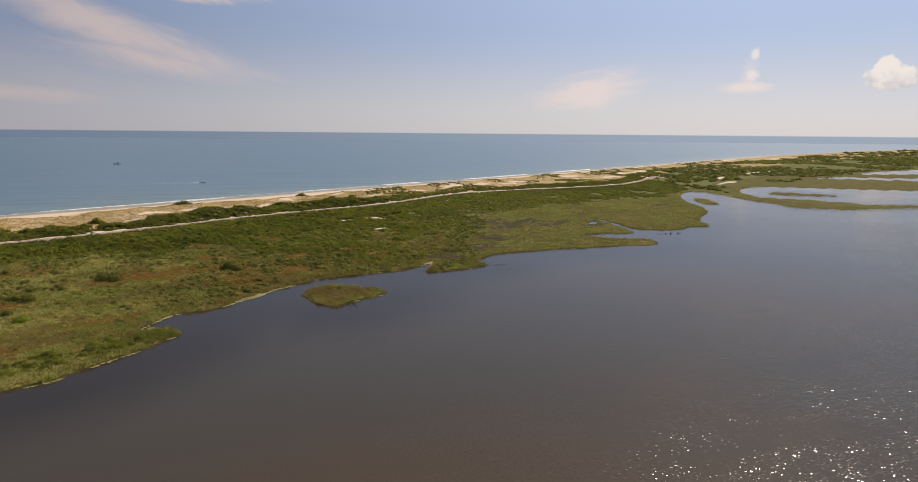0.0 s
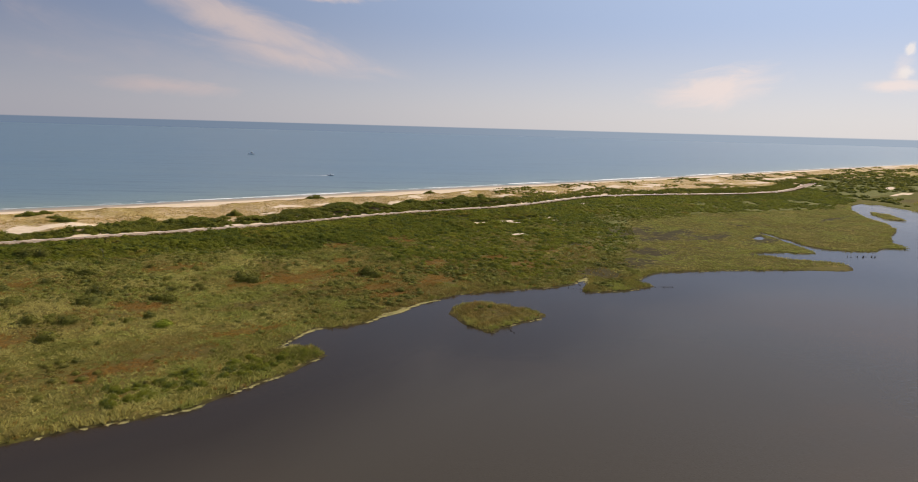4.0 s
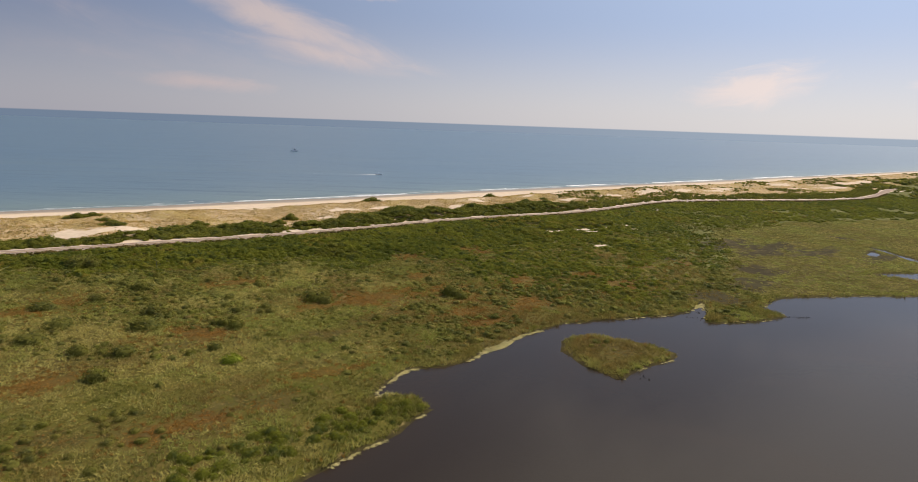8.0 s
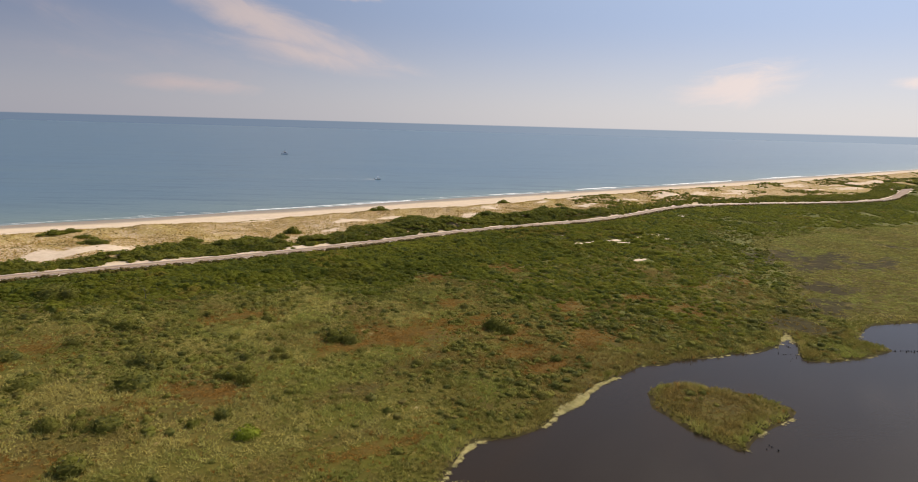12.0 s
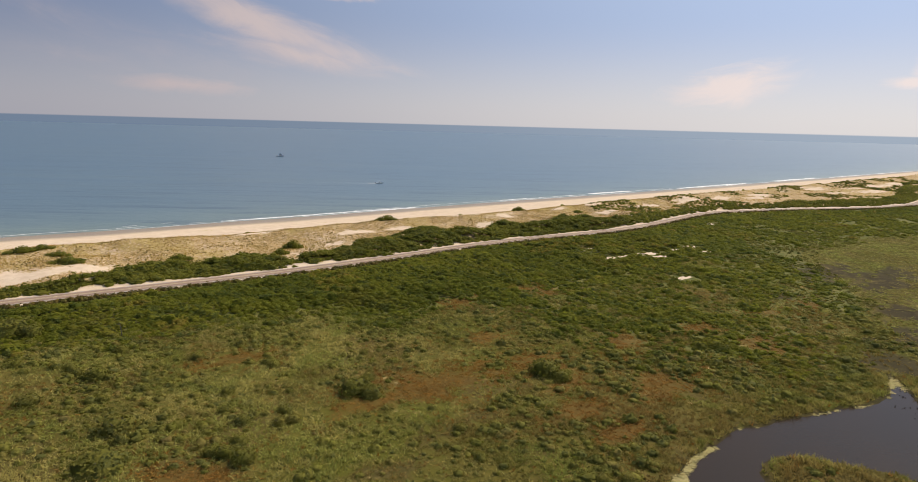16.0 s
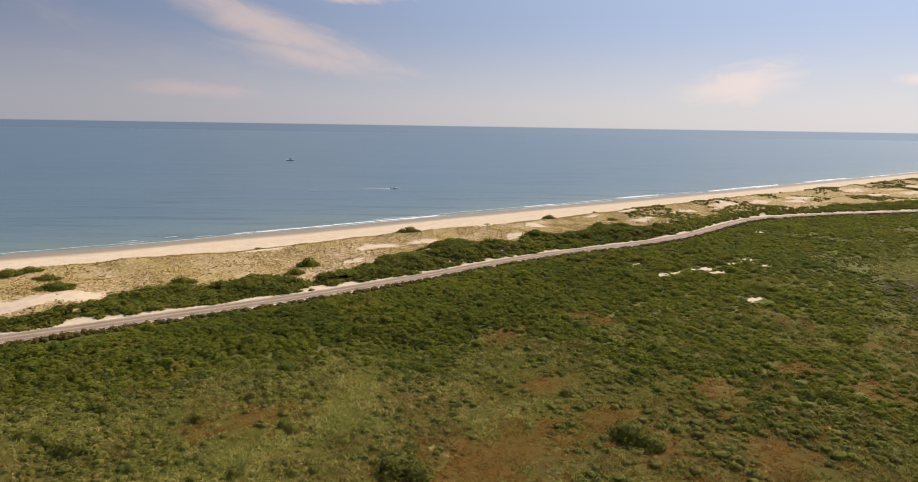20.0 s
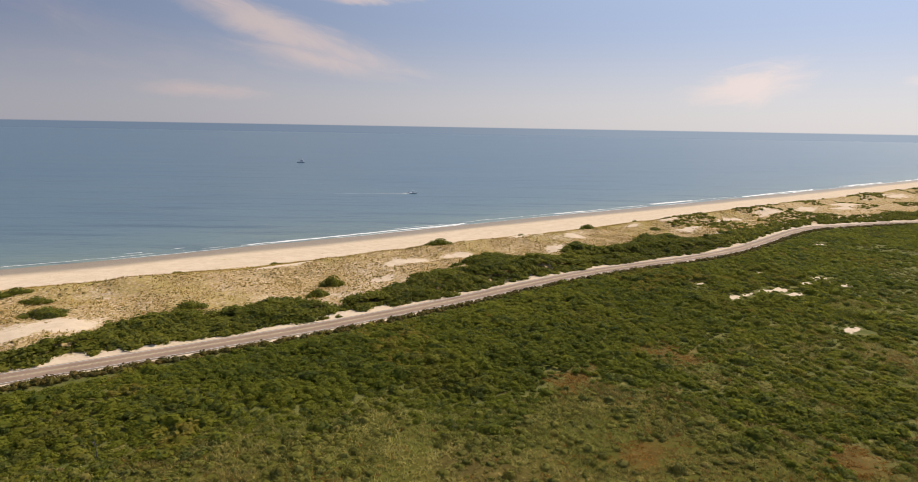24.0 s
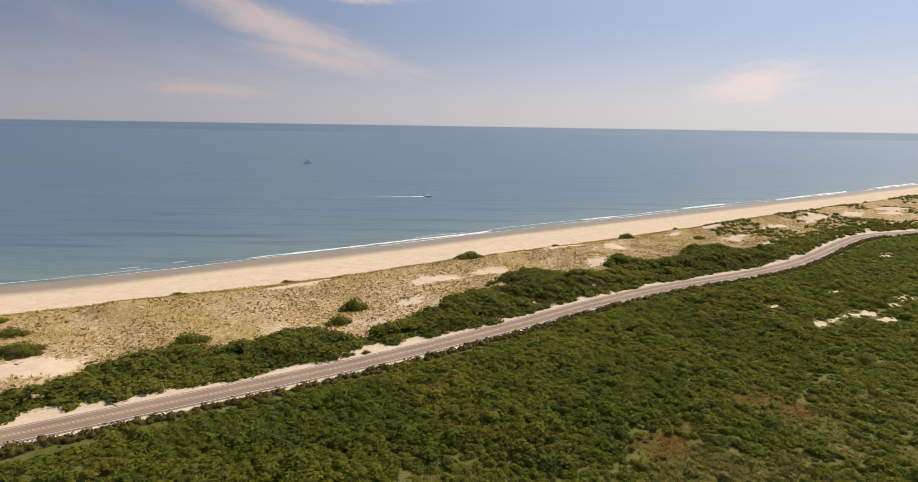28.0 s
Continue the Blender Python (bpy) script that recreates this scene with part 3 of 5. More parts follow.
def height(x, y, d=None):
    """The ground's height above the water."""
    x, y = np.asarray(x, float), np.asarray(y, float)
    d = land_distance(x, y) if d is None else d
    yw, yr = water_y(x), road_y(x)
    yd = yw - dune_gap(x)
    s = y - yr
    low = np.clip(d * 0.22, -1.5, 0.42) + np.where(d > 1, 0.25 * (fractal(x, y, 14, 4) - 0.5), 0)
    inland = low + step(s, -95, -12) * 1.25 * step(d, 2, 40)
    bumps = fractal(x, y, 26, 5, 4)
    inland += step(s, -80, -30) * (1 - step(s, -16, -9)) * 1.2 * (bumps - 0.4) * step(d, 5, 30)
    inland -= 1.3 * (x < -90) * np.exp(-((s + 11.6) / 1.1) ** 2)
    road_level = 1.75
    z = np.where(s < -8, inland, road_level)
    z = np.where((s >= -12) & (s < -8), inland + (road_level - inland) * (s + 12) / 4, z)
    crest = np.exp(-((yd - y - 16) / 11.0) ** 2)
    dune = 2.2 + 2.6 * crest * (0.5 + fractal(x, y, 30, 2)) + 5.0 * (bumps - 0.36) * step(yd - y, 4, 22) * step(s, 8, 26)
    dune = road_level + (dune - road_level) * step(s, 6, 16)
    z = np.where(s > 6, np.where(y < yd, dune, z), z)
    beach = np.clip(2.2 * (yw - y) / np.maximum(yw - yd, 1), -4, 2.2) * (1.0) + 0.30 * (fractal(x, y, 24, 1) - 0.5)
    return np.where(y >= yd, np.where(y > yw, np.maximum((yw - y) * 0.045, -4), beach), z)


def lines(lo, hi, fine, grow, end_lo, end_hi):
    mid = np.arange(lo, hi + fine, fine)

    def run(length):
        out, s, p = [], fine, 0.0
        while p < length:
            s *= 1 + grow
            p += s
            out.append(p)
        return np.array(out)
    return np.r_[lo - run(lo - end_lo)[::-1], mid, mid[-1] + run(end_hi - hi)]


def sheet(name, gx, gv, base, z_of, attrs, mat):
    """A ground or water sheet whose rows follow the coast."""
    X = np.repeat(gx[None, :], len(gv), 0)
    Y = gv[:, None] + base(gx)[None, :]
    Z = z_of(X, Y)
    me = bpy.data.meshes.new(name)
    rows_n, cols = X.shape
    idx = np.arange(rows_n * cols).reshape(rows_n, cols)
    quads = np.stack([idx[:-1, :-1], idx[:-1, 1:], idx[1:, 1:], idx[1:, :-1]], -1).reshape(-1, 4)
    fill(me, np.stack([X, Y, Z], -1).reshape(-1, 3), quads, {k: f(X, Y).reshape(-1) for k, f in attrs.items()}, True)
    me.materials.append(mat)
    return new(name, me)


def fill(me, verts, faces, attrs=None, smooth=False):
    """Fill a mesh from arrays."""
    n, k = faces.shape
    me.vertices.add(len(verts))
    me.vertices.foreach_set("co", np.ascontiguousarray(verts, np.float32).ravel())
    me.loops.add(n * k)
    me.loops.foreach_set("vertex_index", np.ascontiguousarray(faces, np.int32).ravel())
    me.polygons.add(n)
    me.polygons.foreach_set("loop_start", np.arange(0, n * k, k, dtype=np.int32))
    if smooth:
        me.polygons.foreach_set("use_smooth", np.ones(n, bool))
    for key, values in (attrs or {}).items():
        me.attributes.new(key, "FLOAT", "POINT").data.foreach_set("value", np.ascontiguousarray(values, np.float32))
    me.update(calc_edges=True)


def part(name, bm, mat, parent=None, label=""):
    """Link a bmesh as one object, under a thing if given."""
    me = bpy.data.meshes.new(name)
    bm.to_mesh(me)
    bm.free()
    me.materials.append(mat)
    ob = new(name, me)
    ob.parent = parent
    return tagged(ob, label)


# ---- ground and water ----
def sand_cover(x, y):
    yr, yw = road_y(x), water_y(x)
    s = y - yr
    shoulder = (s > -5.4 - 1.6 * value_noise(x, y, 7, 2)) & (x < ROAD_END + 10)
    return np.where(shoulder | (y > yw - 150), 1.0, spots(x, y, SAND_SPOTS))


def dry_cover(x, y):
    yr, yd = road_y(x), water_y(x) - dune_gap(x)
    inner = step(yd - y, -1.5, 2) * step(y - yr, 9, 14)
    g = 0.40 + 0.75 * fractal(x, y, 20, 4) + 0.35 * np.exp(-((yd - y - 8) / 9.0) ** 2) - 1.0 * spots(x, y, BARE_SPOTS)
    return inner * np.clip(g, 0, 1)


def grassy_cover(x, y):
    yd = water_y(x) - dune_gap(x)
    lush = np.exp(-((yd - y - 7) / 8.0) ** 2) * (0.6 + 0.9 * fractal(x, y, 24, 3)) + 0.4 * step(fractal(x, y, 30, 0), 0.46, 0.6)
    return step(yd - y, -1, 2) * step(y - road_y(x), 9, 14) * np.clip(lush - 1.2 * spots(x, y, BARE_SPOTS), 0, 1)


def marsh_cover(x, y):
    return np.clip(1 - step(y - thicket_y(x), -6, 8) + 0.9 * (fractal(x, y, 16, 5) - 0.5), 0, 1)


GX = lines(-175, 270, 2.0, 0.045, -6200, 6200)
GV = lines(-435, 20, 2.0, 0.07, -6500, 7000)
ground = sheet("ground", GX, GV, water_y, height, {
    "sand": sand_cover, "dry": dry_cover, "grassy": grassy_cover, "marsh": marsh_cover,
    "rust": lambda x, y: spots(x, y, RUST_SPOTS), "mud": lambda x, y: np.maximum(np.maximum(spots(x, y, SALT_MUD), 0.45 * spots(x, y, MARSH_MUD)), step(land_distance(x, y), 2.2, 0.2) * (y < road_y(x))),
    "wet": lambda x, y: step(y - water_y(x), -24 - 8 * value_noise(x, y, 40, 3), -13)}, GROUND)
tagged(ground, "barrier island ground of pale sand, dunes and green marsh", "ground", kind="structure")

sea = sheet("sea_water", lines(-200, 300, 8.0, 0.06, -6200, 6200), lines(-40, 60, 2.0, 0.06, -60, 7000), water_y, lambda x, y: np.zeros(x.shape) + 0.28 * (y > water_y(x) + 6) * np.sin((y - water_y(x) + 8 * fractal(x, y, 60, 2)) / 3.6) * np.exp(-(y - water_y(x)) / 45.0),
            {"shallow": lambda x, y: 0.8 * np.exp(-np.maximum(y - water_y(x), 0) / 60.0) + 0.2 * np.exp(-np.maximum(y - water_y(x), 0) / 200.0), "open": lambda x, y: np.ones(x.shape), "turbid": lambda x, y: np.ones(x.shape)}, SEA)
tagged(sea, "blue-grey ocean water with small ripples", "water", kind="structure")
lagoon = sheet("lagoon_water", lines(-150, 300, 10.0, 0.1, -6200, 6200), lines(-460, -110, 10.0, 0.1, -6500, -100), water_y, lambda x, y: np.zeros(x.shape),
               {"shallow": lambda x, y: step(land_distance(x, y), -4, 1.0), "turbid": lambda x, y: step(land_distance(x, y), -8, -42), "open": lambda x, y: 0.12 + 0.88 * step(land_distance(x, y), -55, -150)}, LAGOON)
tagged(lagoon, "dark brown still lagoon water", "water", kind="structure")


# ---- road ----
def ribbon(name, xs, offset, width, z0, z1, mat, parent, label="", crown=0.0):
    """A strip along the road, with thickness."""
    ys = road_y(xs)
    tx, ty = np.gradient(xs), np.gradient(ys)
    n = np.hypot(tx, ty)
    nx, ny = -ty / n, tx / n
    cols = np.array([-1.0, -1.0, -0.5, 0.0, 0.5, 1.0, 1.0])
    zs = np.array([z0, z1, z1 + crown * 0.7, z1 + crown, z1 + crown * 0.7, z1, z0])
    off = offset + cols * width / 2
    V = np.stack([xs[:, None] + nx[:, None] * off, ys[:, None] + ny[:, None] * off, np.repeat(zs[None], len(xs), 0)], -1)
    k = len(cols)
    idx = np.arange(len(xs) * k).reshape(len(xs), k)
    F = np.stack([idx[:-1, :-1], idx[1:, :-1], idx[1:, 1:], idx[:-1, 1:]], -1).reshape(-1, 4)[:, ::-1]
    me = bpy.data.meshes.new(name)
    fill(me, V.reshape(-1, 3), F, {"across": np.repeat(cols[None], len(xs), 0).ravel()})
    me.materials.append(mat)
    ob = new(name, me)
    ob.parent = parent
    return tagged(ob, label)


road_xs = np.arange(-420, ROAD_END, 2.0)
road = ribbon("road", road_xs, 0.0, 7.5, 1.6, 1.86, ASPHALT, None, "", 0.06)
tagged(road, "sun-bleached two-lane asphalt road with sandy shoulders", "road", kind="structure")
near_xs = np.arange(-300, 430, 2.0)
ribbon("edge_line", near_xs, 3.1, 0.2, 1.86, 1.895, PAINT, road, "worn white edge line")
ribbon("edge_line", near_xs, -3.1, 0.2, 1.86, 1.895, PAINT, road, "worn white edge line")
for side_ in (-0.24, 0.24):
    ribbon("centre_line", near_xs, side_, 0.16, 1.88, 1.935, YELLOW, road, "faded pale yellow centre line")


# ---- plants ----
def bush_shape(count, seed, size=0.26, flat=0.75, seg=8):
    """A leafy crown of radius 1: an uneven dome with leaf tufts standing out of it. Gives corners, leaf values and faces."""
    r = np.random.default_rng(seed)
    lobes = r.normal(size=(6, 3))
    lobes /= np.linalg.norm(lobes, axis=1, keepdims=True)
    lobes[:, 2] = np.abs(lobes[:, 2])
    shape = np.array([1, 1, flat * 1.25])

    def bulge(d):
        return 0.70 + 0.32 * np.max(np.clip(d @ lobes.T, 0, 1) ** 5, axis=1)

    d = r.normal(size=(count, 3))
    d[:, 2] = np.abs(d[:, 2]) * 0.9 + 0.05
    d /= np.linalg.norm(d, axis=1, keepdims=True)
    c = d * (bulge(d) * (0.95 + 0.16 * r.random(count)))[:, None] * shape
    out = d + 0.55 * r.normal(size=(count, 3))
    out /= np.linalg.norm(out, axis=1, keepdims=True)
    a = np.cross(out, r.normal(size=(count, 3)))
    a /= np.linalg.norm(a, axis=1, keepdims=True)
    b = np.cross(out, a)
    s = (size * (0.6 + 0.7 * r.random(count)))[:, None]
    tufts = np.stack([c - a * s * 0.62, c - b * s * 0.5 + out * s * 0.12, c + a * s * 0.62, c + b * s * 0.5 + out * s * 0.12], 1).reshape(-1, 3)
    turn, rise = np.arange(seg) * 2 * np.pi / seg, np.radians([2, 26, 50, 74])
    ring = np.stack([np.stack([np.cos(turn + k * 0.3) * np.cos(e), np.sin(turn + k * 0.3) * np.cos(e), np.full(seg, np.sin(e))], -1) for k, e in enumerate(rise)]).reshape(-1, 3)
    dome = ring * (bulge(ring) * (0.84 + 0.09 * r.normal(size=len(ring))))[:, None] * shape
    idx = np.arange(4 * seg).reshape(4, seg)
    nxt = np.roll(idx, -1, 1)
    F = np.stack([idx[:-1], nxt[:-1], nxt[1:], idx[1:]], -1).reshape(-1, 4)
    cap = np.stack([idx[3, 0:seg - 2:2], idx[3, 1:seg - 1:2], idx[3, 2:seg:2], np.full((seg - 2) // 2, idx[3, seg - 1])], -1) if seg == 4 else np.array([[idx[3, 0], idx[3, k], idx[3, k + 1], idx[3, k + 2]] for k in range(1, seg - 2, 2)])
    F = np.concatenate([F, cap, len(dome) + np.arange(count * 4).reshape(-1, 4)])
    return np.r_[dome, tufts], np.r_[0.3 + 0.4 * r.random(len(dome)), np.repeat(r.random(count), 4)], F


def plant_mass(name, x, y, rad, tall, tint, shapes, mat, sink=0.1, lift=0.0, brown=None):
    """Many plants as one mesh; the shapes have equal counts."""
    n = len(x)
    pick = rng.integers(0, len(shapes), n)
    V = np.stack([s[0] for s in shapes])[pick]
    L = np.stack([s[1] for s in shapes])[pick]
    turn = rng.random(n) * 2 * np.pi
    c, s = np.cos(turn)[:, None], np.sin(turn)[:, None]
    z = height(x, y) - sink * tall + lift
    P = np.stack([(V[..., 0] * c - V[..., 1] * s) * rad[:, None] + x[:, None], (V[..., 0] * s + V[..., 1] * c) * rad[:, None] + y[:, None], V[..., 2] * tall[:, None] + z[:, None]], -1)
    k = V.shape[1]
    F = (shapes[0][2][None] + (np.arange(n) * k)[:, None, None]).reshape(-1, shapes[0][2].shape[1])
    me = bpy.data.meshes.new(name)
    attrs = {"tint": np.repeat(tint, k), "leaf": L.ravel()}
    if brown is not None:
        attrs["brown"] = np.repeat(brown, k)
    fill(me, P.reshape(-1, 3), F, attrs, F.shape[1] == 4)
    me.materials.append(mat)
    return new(name, me)


def scatter(x0, x1, y_lo, y_hi, gap, keep):
    """Jittered points between two curves, thinned by keep(x, y) from 0 to 1."""
    gx = np.arange(x0, x1, gap)
    out = []
    lo, hi = y_lo(gx), y_hi(gx)
    for a, l, h in zip(gx, lo, hi):
        if h > l:
            yy = np.arange(l, h, gap)
            out.append(np.stack([np.full(len(yy), a), yy], -1))
    P = np.concatenate(out) + (rng.random((sum(map(len, out)), 2)) - 0.5) * gap * 1.1
    k = rng.random(len(P)) < keep(P[:, 0], P[:, 1])
    return P[k, 0], P[k, 1]


FINE = [bush_shape(52, i, 0.29, 0.85, 6) for i in range(8)]
MEDIUM = [bush_shape(22, 20 + i, 0.30, seg=6) for i in range(6)]
SMALL = [bush_shape(12, 30 + i, 0.42, seg=6) for i in range(8)]
COARSE = [bush_shape(6, 40 + i, 0.6, seg=6) for i in range(6)]


def tuft_shape(blades, seed, lean=0.3, wide=0.075, wind=(0.0, 0.0)):
    r = np.random.default_rng(seed)
    V = []
    for _ in range(blades):
        a, o = r.random() * 6.28, r.normal(size=2) * 0.30
        w = np.array([math.cos(a), math.sin(a), 0]) * wide * (0.6 + 0.8 * r.random())
        top = np.array([wind[0] + r.normal() * lean, wind[1] + r.normal() * lean, 0.7 + 0.5 * r.random()])
        base = np.array([o[0], o[1], 0])
        V += [base - w, base + w, base + top]
    return np.array(V), np.repeat(0.25 + 0.75 * r.random(blades), 3), np.arange(blades * 3).reshape(-1, 3)


TUFTS = [tuft_shape(4, 60 + i) for i in range(8)]
BLADES = [tuft_shape(7, 80 + i, 0.55, 0.13, (0.25, -0.10)) for i in range(8)]


def thicket_gap(x, y):
    return step(fractal(x, y, 26, 5), 0.58, 0.66) * step(y - road_y(x), -38, -60) * step(x, -15, 15)


def is_thicket(x, y):
    patchy = fractal(x, y, 22, 0)
    body = step(y - thicket_y(x) + (24 + 36 * step(x, -20, 10) - 30 * step(x, 90, 130)) * (patchy - 0.5), -9, 9) * (1 - 0.9 * thicket_gap(x, y))
    east = step(x, -15, 25) * step(road_y(x) - y, 62, 92)
    body = body * (1 - 0.6 * east * step(fractal(x, y, 10, 4), 0.58, 0.46))
    ditch = (x < -92) & (np.abs(y - road_y(x) + 11.6) < 1.5)
    return body * (1 - 0.85 * spots(x, y, RUST_SPOTS)) * (spots(x, y, WIDE_SAND) < 0.08 + 0.6 * value_noise(x, y, 2.6, 2)) * (~ditch) * (land_distance(x, y) > 2)


def tone(x, y, big=40, seed=1):
    """How light a plant is: patches of the same growth, with single plants set apart."""
    wide = np.clip(0.5 + 2.0 * (fractal(x, y, big, seed) - 0.5) + 1.0 * (fractal(x, y, big * 0.25, seed + 1) - 0.5), 0, 1)
    lone = rng.random(len(x))
    t = 0.12 + 0.55 * wide + 0.16 * rng.random(len(x))
    tan = step(fractal(x, y, 21, seed + 3), 0.64, 0.74) * (rng.random(len(x)) < 0.6)
    t = np.where(tan > 0.5, 0.90 + 0.08 * rng.random(len(x)), t)
    return np.clip(np.where(lone > 0.97, t + 0.25, np.where(lone < 0.07, 0.0, t)), 0, 1)


def mixed_tone(x, y):
    """Bushes of many kinds side by side: dark, olive, bright and tan."""
    n, t = rng.random(len(x)), tone(x, y, 20, 3)
    return np.where(n < 0.15, 0.05, np.where(n > 0.88, 0.93, np.where(n > 0.72, 0.8, t)))


# thicket between the marsh and the road
x, y = scatter(-165, 120, lambda g: thicket_y(g) - 30, lambda g: road_y(g) - 10.5, 1.5, is_thicket)
r = (0.6 + 0.9 * fractal(x, y, 13, 4)) * (0.85 + 0.75 * rng.random(len(x)) ** 1.7 + 1.3 * (rng.random(len(x)) > 0.96))
r = r * (1 - 0.45 * spots(x, y, [(cx, cy, a + 4, b + 4) for cx, cy, a, b in SAND_SPOTS]))
deep = step(y - thicket_y(x), 4, 22) * step(road_y(x) - y, 10, 22)
swell = deep * step(spots(x, y, WIDE_SAND), 0.1, 0.0) * (0.35 + 0.8 * step(fractal(x, y, 17, 2), 0.3, 0.7) + 0.5 * step(fractal(x, y, 7, 0), 0.35, 0.7) + 0.3 * (rng.random(len(x)) - 0.5)) * (1 - 0.85 * step(x, -15, 25) * step(road_y(x) - y, 55, 85))
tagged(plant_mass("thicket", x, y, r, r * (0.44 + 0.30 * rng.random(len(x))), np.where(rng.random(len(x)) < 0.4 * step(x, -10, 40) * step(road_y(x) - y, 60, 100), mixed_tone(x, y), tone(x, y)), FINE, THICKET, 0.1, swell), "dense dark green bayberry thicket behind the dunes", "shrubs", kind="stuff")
x, y = scatter(120, 470, lambda g: thicket_y(g) - 14, lambda g: road_y(g) - 12, 2.3, is_thicket)
r = 1.2 + 1.5 * rng.random(len(x)) ** 1.5
tagged(plant_mass("thicket", x, y, r, r * (0.5 + 0.3 * rng.random(len(x))), tone(x, y), MEDIUM, THICKET), "dense green thicket stretching along the coast road", "shrubs", kind="stuff")
x, y = scatter(-205, 470, lambda g: road_y(g) - 11, lambda g: road_y(g) - 5.5, 1.3, lambda x, y: (np.abs(y - road_y(x) + 7.7) < 1.4) * (0.55 + 0.45 * (fractal(x, y, 12, 3) > 0.42)))
r = 0.95 + 0.6 * rng.random(len(x))
tagged(plant_mass("roadside_hedge", x, y, r, r * 0.95, np.where(rng.random(len(x)) < 0.45, 0.92, 0.1 + 0.4 * rng.random(len(x))), MEDIUM, HEDGE), "low brownish hedge of shrubs along the sandy road shoulder", "hedge", kind="stuff")

x, y = scatter(60, 182, lambda g: thicket_y(g) + 10, lambda g: road_y(g) - 14, 1.35, lambda x, y: (spots(x, y, WIDE_SAND) > 0.08) * step(fractal(x, y, 4.5, 3), 0.46, 0.62) * 0.75)
r = 0.4 + 0.6 * rng.random(len(x))
tagged(plant_mass("clearing_scrub", x, y, r, r * 0.8, tone(x, y, 30, 2), MEDIUM, SCRUB), "low dark scrub breaking up sandy clearings", "shrubs", kind="stuff")

# scrub on the dunes beside the road
def is_band(x, y):
    edge = 10 * (fractal(x, y, 11, 4) - 0.5)
    return step(band_y(x) - y + edge, 0, 2) * (1 - spots(x, y, SAND_SPOTS) * 1.3) * (y > road_y(x) + 5.8 + 3.5 * value_noise(x, y, 9, 1))


x, y = scatter(-205, 120, lambda g: road_y(g) + 5, lambda g: band_y(g) + 3, 1.95, is_band)
r = (0.8 + 0.5 * fractal(x, y, 12, 5)) * (1.5 + 1.5 * rng.random(len(x)) ** 1.5)
mound = 1.9 * step(fractal(x, y, 11, 1), 0.34, 0.66) * step(band_y(x) - y, 0, 6) * step(y - road_y(x), 9, 15) * step(spots(x, y, WIDE_SAND), 0.15, 0.0)
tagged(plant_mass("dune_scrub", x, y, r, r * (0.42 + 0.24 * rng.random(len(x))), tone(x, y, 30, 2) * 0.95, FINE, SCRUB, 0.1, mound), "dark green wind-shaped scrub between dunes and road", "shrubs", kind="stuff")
x, y = scatter(120, 560, lambda g: road_y(g) + 7, lambda g: band_y(g) + 3, 2.4, is_band)
r = 1.3 + 1.0 * rng.random(len(x)) ** 1.5
tagged(plant_mass("dune_scrub", x, y, r, r * (0.8 + 0.5 * rng.random(len(x))), tone(x, y, 30, 2) * 0.95, MEDIUM, SCRUB), "patches of dark scrub on distant dunes", "shrubs", kind="stuff")

x, y = scatter(110, 900, lambda g: road_y(g) + 12, lambda g: water_y(g) - dune_gap(g) - 6, 3.3, lambda x, y: step(fractal(x, y, 28, 3), 0.52, 0.6) * (spots(x, y, BARE_SPOTS) < 0.1) * (y > band_y(x)))
r = 1.1 + 1.2 * rng.random(len(x)) ** 1.5
tagged(plant_mass("dune_scrub", x, y, r, r * (0.5 + 0.4 * rng.random(len(x))), tone(x, y, 30, 2), SMALL, SCRUB), "low scrub clumps scattered over the far dunes", "shrubs", kind="stuff")

# bushes that stand loosely in the marsh
def is_loose(x, y):
    d = land_distance(x, y)
    clump, small = fractal(x, y, 15, 2), fractal(x, y, 6, 4)
    zone = 0.02 + 0.8 * step(y - 0.35 * x, 98, 142)
    shore_side = step(x, -15, 15) * step(y - 0.5 * x, 74, 90) * step(d, 2, 6)
    keep = np.maximum(step(clump + 0.5 * (small - 0.5), 0.41, 0.56) * zone, 0.95 * shore_side * step(clump + 0.8 * (small - 0.5), 0.30, 0.46))
    return keep * (y < thicket_y(x) + 8) * (d > 3) * (1 - spots(x, y, RUST_SPOTS) * 0.85) * (1 - spots(x, y, MUD_SPOTS) * 0.7)


x, y = scatter(-160, 132, lambda g: 40 + 0 * g, lambda g: thicket_y(g) + 6, 2.0, is_loose)
r = (0.55 + 0.95 * rng.random(len(x)) ** 2) * (0.7 + 0.8 * fractal(x, y, 12, 1)) * (1 + 0.3 * step(x, 5, 30))
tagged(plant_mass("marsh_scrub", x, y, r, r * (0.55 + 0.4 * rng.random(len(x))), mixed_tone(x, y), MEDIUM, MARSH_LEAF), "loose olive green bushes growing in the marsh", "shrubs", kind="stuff")

